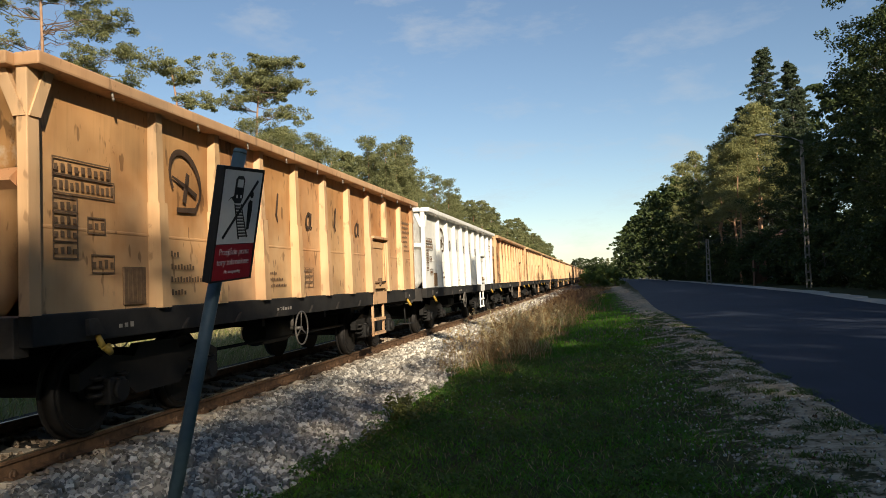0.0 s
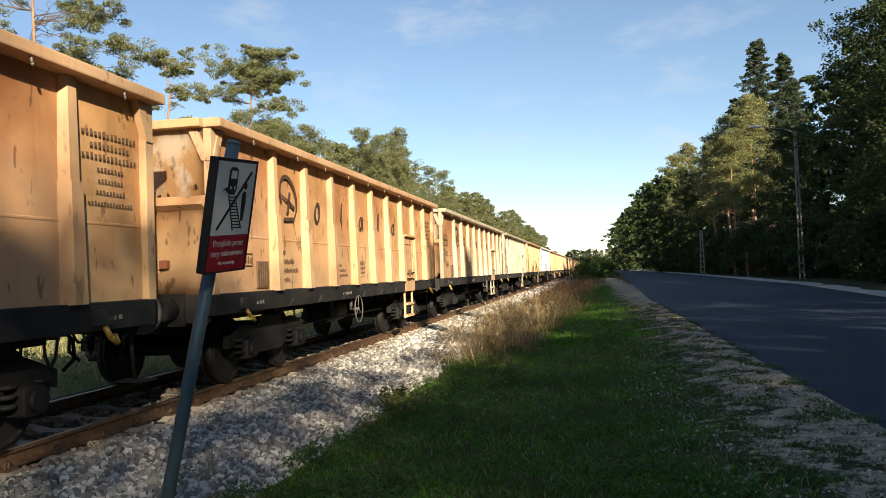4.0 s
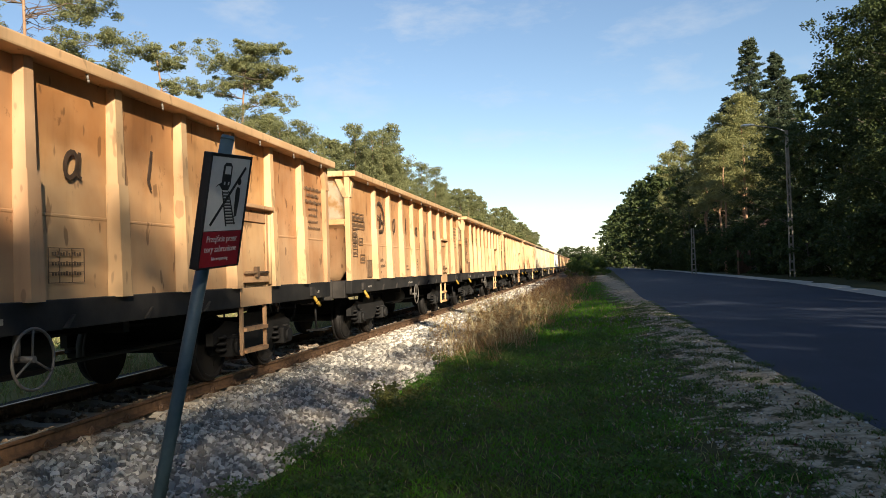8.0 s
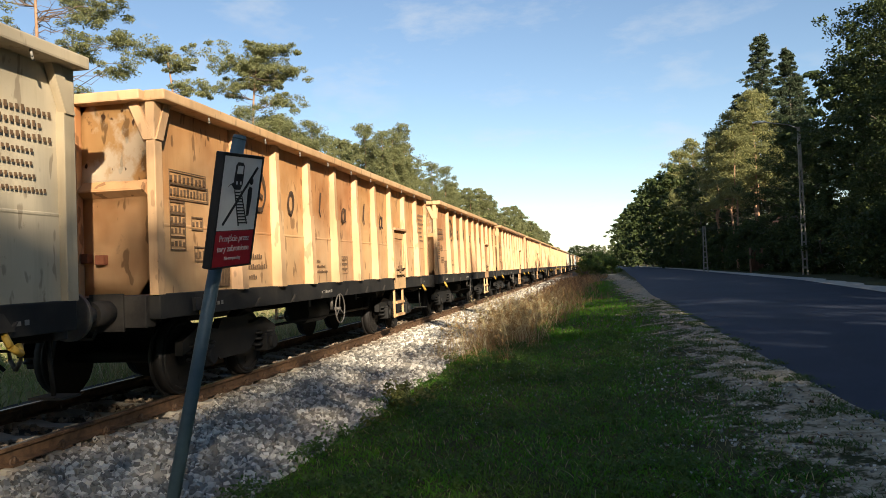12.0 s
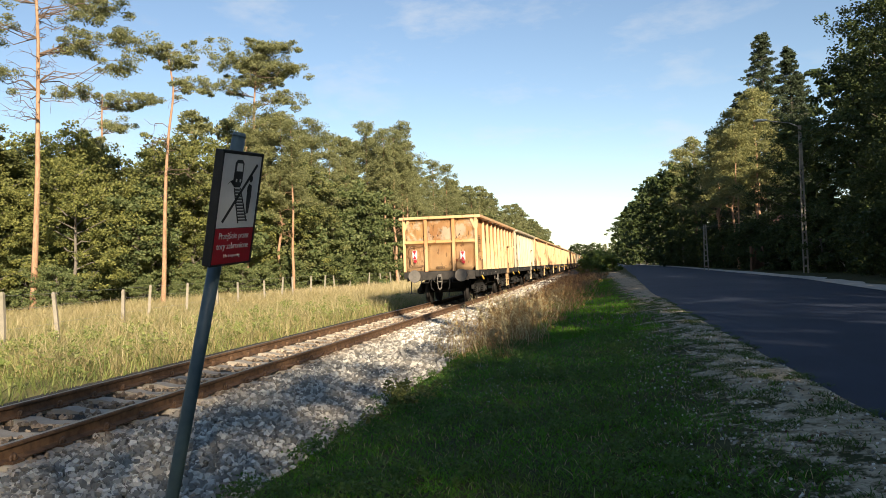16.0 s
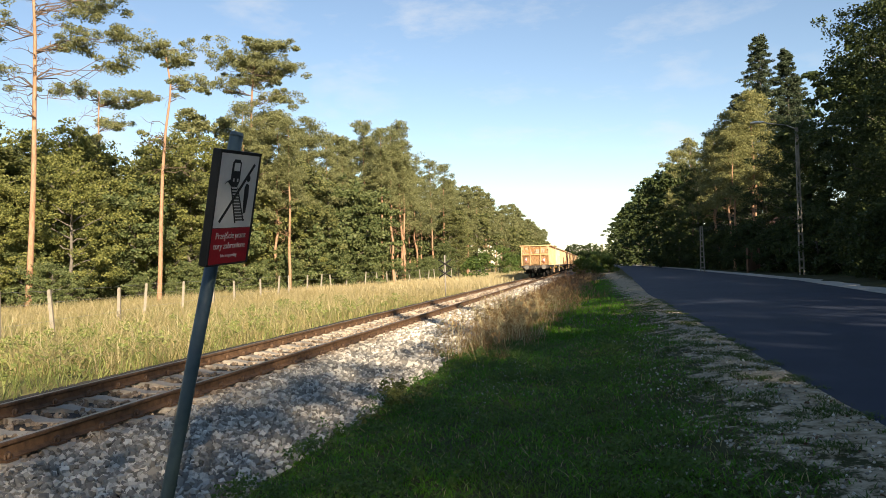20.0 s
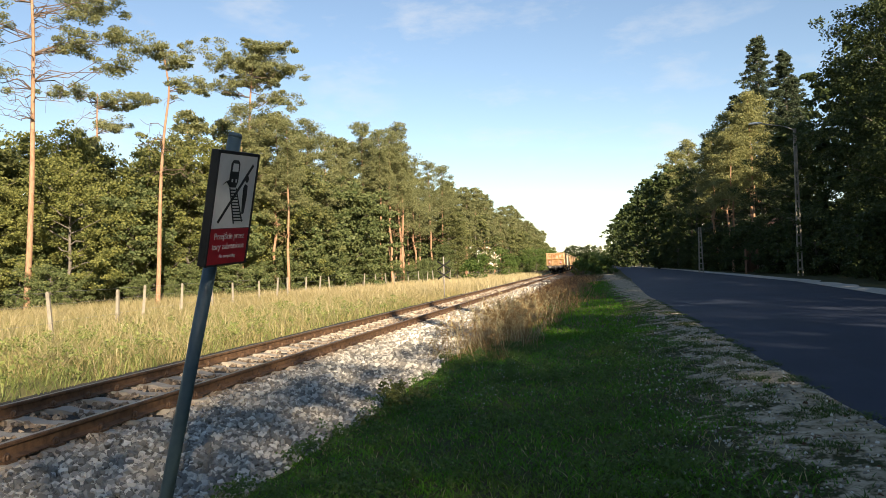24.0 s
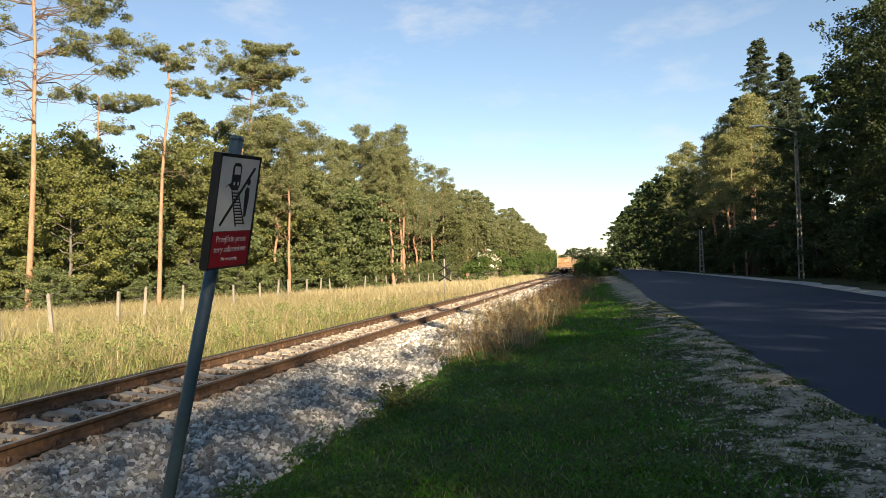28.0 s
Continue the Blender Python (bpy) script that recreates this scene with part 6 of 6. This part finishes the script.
def dry_edge(x, y):
    """Rank dry growth: patchy, thickest next to the ballast, thinning towards the mown verge."""
    k = noise.noise(Vector((x * 0.9, y * 0.35, 3))) + 0.6 * noise.noise(Vector((x * 2.6, y * 1.1, 9)))
    return 0.75 + 0.9 * k - 0.55 * max(0.0, x + 2.2 - 0.022 * (y - 15)) - max(0.0, 15.5 - y - 1.2 * (x + 2.6)) * 0.35


def tufty(x, y):
    """Tufts that stand in the worn sand by the road."""
    return 1.0 if noise.noise(Vector((x * 3.1, y * 2.2, 8))) + 0.5 * noise.noise(Vector((x * 7, y * 5, 2))) > 0.10 else 0.03


blades("verge_grass", spread_xy(90000, -2.75, 1.95, 4.2, 17, 81, 1.35, turf), 0.042, 0.009, LUSH, "short green verge grass with worn patches", 1, 1.9)
blades("verge_grass", spread_xy(34000, -2.6, 2.0, 15, 60, 82, 1.3, turf), 0.08, 0.018, LUSH, "short green grass along the road verge", 2, 1.2)
blades("verge_grass", spread_xy(100000, 0.3, 2.1, 3.5, 26, 87, 1.3, tufty), 0.032, 0.010, TUFT, "tufts of grass in the sandy road edge", 7, 2.0)
blades("verge_grass", spread_xy(6000, -2.7, 1.2, 4.2, 22, 88, 1.3), 0.05, 0.006, FIELD, "yellowed blades among the verge grass", 8, 1.8)
blades("verge_grass", spread_xy(16000, -2.75, 1.95, -5.0, 4.4, 94, 1.0, turf), 0.045, 0.011, LUSH, "short green verge grass along the road", 12, 1.9)
blades("dry_grass", spread_xy(26000, -3.0, 0.8, 12.0, 32, 83, 1.1, dry_edge), 0.22, 0.008, DRY, "tall dry brown grass beside the ballast", 3, 1.5)
blades("dry_grass", spread_xy(1100, -3.0, -0.4, 13.0, 26, 89, 1.1, dry_edge), 0.52, 0.009, STRAW, "single tall straw stems beside the ballast", 9, 1.3)
blades("dry_grass", spread_xy(20000, -3.2, 1.2, 28, 85, 84, 1.1, dry_edge), 0.40, 0.02, DRY, "tall dry grass along the track", 4, 1.3)
blades("field_grass", spread_xy(52000, -28, -8.2, 12, 62, 85, 1.15), 0.42, 0.016, FIELD, "tall yellowing meadow grass beyond the track", 5, 1.5)
blades("field_grass", spread_xy(15000, -20, -8.1, 8, 36, 92, 1.5), 0.30, 0.018, FIELD_WEED, "green meadow grass close to the rails", 11, 1.2)
blades("field_grass", spread_xy(15000, -26, -8.4, 12, 70, 91, 1.1), 0.60, 0.013, STRAW, "straw-coloured seed stems in the meadow", 10, 0.9)
blades("field_grass", spread_xy(17000, -22, -8.0, 50, 150, 86, 1.2), 0.5, 0.04, STRAW, "straw-coloured meadow grass beyond the track", 6, 0.4)


def dry_stalks(name, spots, h, material, label, seed):
    """Withered herbs: a thin bent stem with rising side twigs and small brown seed heads, many in one mesh."""
    rng = np.random.default_rng(seed)
    paths, cs, rs = [], [], []
    for x, y in spots:
        hh = h * rng.uniform(0.55, 1.2)
        foot = np.array([x, y, ground_z(x, y) - 0.01])
        tip = foot + np.array([rng.normal() * 0.22 * hh, rng.normal() * 0.22 * hh, hh])
        stem = crooked(foot, tip, 5, 0.02, rng)
        paths.append((stem, 0.006, 0.002))
        for k in range(5):
            b = on_trunk(stem, rng.uniform(0.4, 0.95))
            e = b + np.array([rng.normal() * 0.10, rng.normal() * 0.10, rng.uniform(0.05, 0.16)]) * (0.5 + hh)
            paths.append((np.array([b, (b + e) / 2 + (0, 0, -0.01), e]), 0.0035, 0.0015))
            cs.append(e)
            rs.append(0.035)
        cs.append(tip)
        rs.append(0.045)
    wood, heads = limbs(paths, rng), leaves(cs, rs, 9, 0.016, rng, 1.2, 2.2, 0.6)
    ob = raw(name, np.concatenate([wood[0], heads[0]]), np.concatenate([wood[1], heads[1] + len(wood[0])]), material)
    return tagged(ob, label, "withered herbs", kind="stuff")


dry_stalks("withered_herbs", spread_xy(330, -3.0, -0.4, 12.5, 26, 95, 1.1, dry_edge), 0.62, DRY, "withered brown herbs with seed heads beside the ballast", 13)
dry_stalks("withered_herbs", spread_xy(120, -3.0, -1.0, 13.0, 24, 96, 1.0, dry_edge), 0.75, STRAW, "pale straw stalks with side twigs beside the ballast", 14)
dry_stalks("withered_herbs", spread_xy(260, -3.0, 0.6, 24, 60, 97, 1.1, dry_edge), 0.85, RUSTY_HERB, "dark brown dock stems standing along the track", 15)
def litter_spots(rng, n):
    y = 3.2 + 18 * rng.random(n) ** 1.4
    x = rng.uniform(0.3, 2.0, n)
    return np.stack([x, y, np.array([ground_z(a, b) for a, b in zip(x, y)]) + 0.003], 1)


stone_field("pebbles", 2600, litter_spots, 0.016, STONE, "small pale pebbles on the bare sandy road edge", 21)
V, F = leaves(litter_spots(np.random.default_rng(22), 700), [0.03] * 700, 1, 0.022, np.random.default_rng(23), 0.1, 1.6)
tagged(raw("leaf_litter", V, F, RUSTY_HERB), "dry brown leaves lying on the sandy road edge", "leaf litter", kind="stuff")
rng_w = np.random.default_rng(90)
cs = [(rng_w.uniform(-2.7, 0.6), 4.6 + 11 * rng_w.random() ** 1.3) for i in range(900)]
cs = [c for c in cs if noise.noise(Vector((c[0] * 1.1, c[1] * 0.9, 4.0))) > -0.12]
V, F = leaves([(x, y, ground_z(x, y) + rng_w.uniform(0.03, 0.14)) for x, y in cs], [rng_w.uniform(0.05, 0.13) for c in cs], 24, 0.024, rng_w, 0.6, 1.4)
tagged(raw("weeds", V, F, WEED), "low green weeds and clover in the verge grass", "weeds", kind="stuff")
cs = [(rng_w.uniform(-13.5, -8.4), 8 + 30 * rng_w.random() ** 1.4) for i in range(320)]
V, F = leaves([(x, y, rng_w.uniform(0.05, 0.35)) for x, y in cs], [rng_w.uniform(0.12, 0.3) for c in cs], 24, 0.06, rng_w, 0.7, 1.6)
tagged(raw("weeds", V, F, FIELD_WEED), "green weeds growing in the meadow beside the rail", "weeds", kind="stuff")
cs = [(-1.3 + rng_w.normal() * 0.55, 9.6 + rng_w.normal() * 1.1) for i in range(80)]
V, F = leaves([(x, y, ground_z(x, y) + rng_w.uniform(0.04, 0.11)) for x, y in cs], [0.03 for c in cs], 3, 0.011, rng_w, 0.8, 1.2)
tagged(raw("clover_flowers", V, F, SIGN_WHITE), "tiny white clover flowers in the verge grass", "flowers", kind="stuff")
cs = [(-2.25 + rng_w.normal() * 0.16, 8.9 + rng_w.normal() * 0.35) for i in range(26)]
V, F = leaves([(x, y, ground_z(x, y) + rng_w.uniform(0.05, 0.26)) for x, y in cs], [0.09 for c in cs], 30, 0.032, rng_w, 0.9, 1.7)
tagged(raw("herb_tuft", V, F, ROBINIA_LEAF), "yellow-green herb growing at the edge of the ballast", "herb", kind="stuff")


# ---- what moves: the wagons and their wheels ----
TRAIN = [(0.0, -168.5), (1.0, -156.4), (2.0, -144.1), (3.0, -131.9), (3.5, -126.0), (5.5, -102.7), (6.0, -96.8), (7.0, -84.3), (8.0, -71.5), (9.0, -59.2), (10.0, -46.9), (11.0, -34.1), (11.5, -28.1), (12.0, -21.35), (12.5, -15.45),
         (14.5, 10.1), (15.0, 16.5), (16.0, 29.1), (17.0, 42.0), (18.0, 55.2), (19.0, 68.4), (20.0, 81.0), (21.0, 93.6), (21.5, 99.8), (23.5, 124.0), (24.0, 129.8), (25.0, 140.4), (26.0, 150.0), (27.0, 159.0), (28.0, 167.5)]


def motions():
    for wg, off in wagons:
        walk(wg, [(t, pose(TRACK_X, y + off, RAIL_Z)) for t, y in TRAIN])
    # wheels roll without slipping: 0.46 m radius, one row for each 80 degrees or less
    times = np.arange(0.0, 28.0001, 1 / 20)
    dist = np.interp(times, [t for t, y in TRAIN], [y for t, y in TRAIN])
    acts = {}
    for wg, off in wagons:
        for ws in [o for o in wg.children_recursive if o.name.startswith("wheelset")]:
            key = round(ws.location.y, 2)
            if key not in acts:
                p = ws.location.copy()
                walk(ws, [(t, Matrix.Translation(p) @ Matrix.Rotation(-(d - dist[0]) / 0.46, 4, "X")) for t, d in zip(times, dist)])
                acts[key] = ws.animation_data
            else:
                ws.rotation_mode = "QUATERNION"
                ad = ws.animation_data_create()
                ad.action = acts[key].action
                ad.action_slot = acts[key].action_slot


motions()
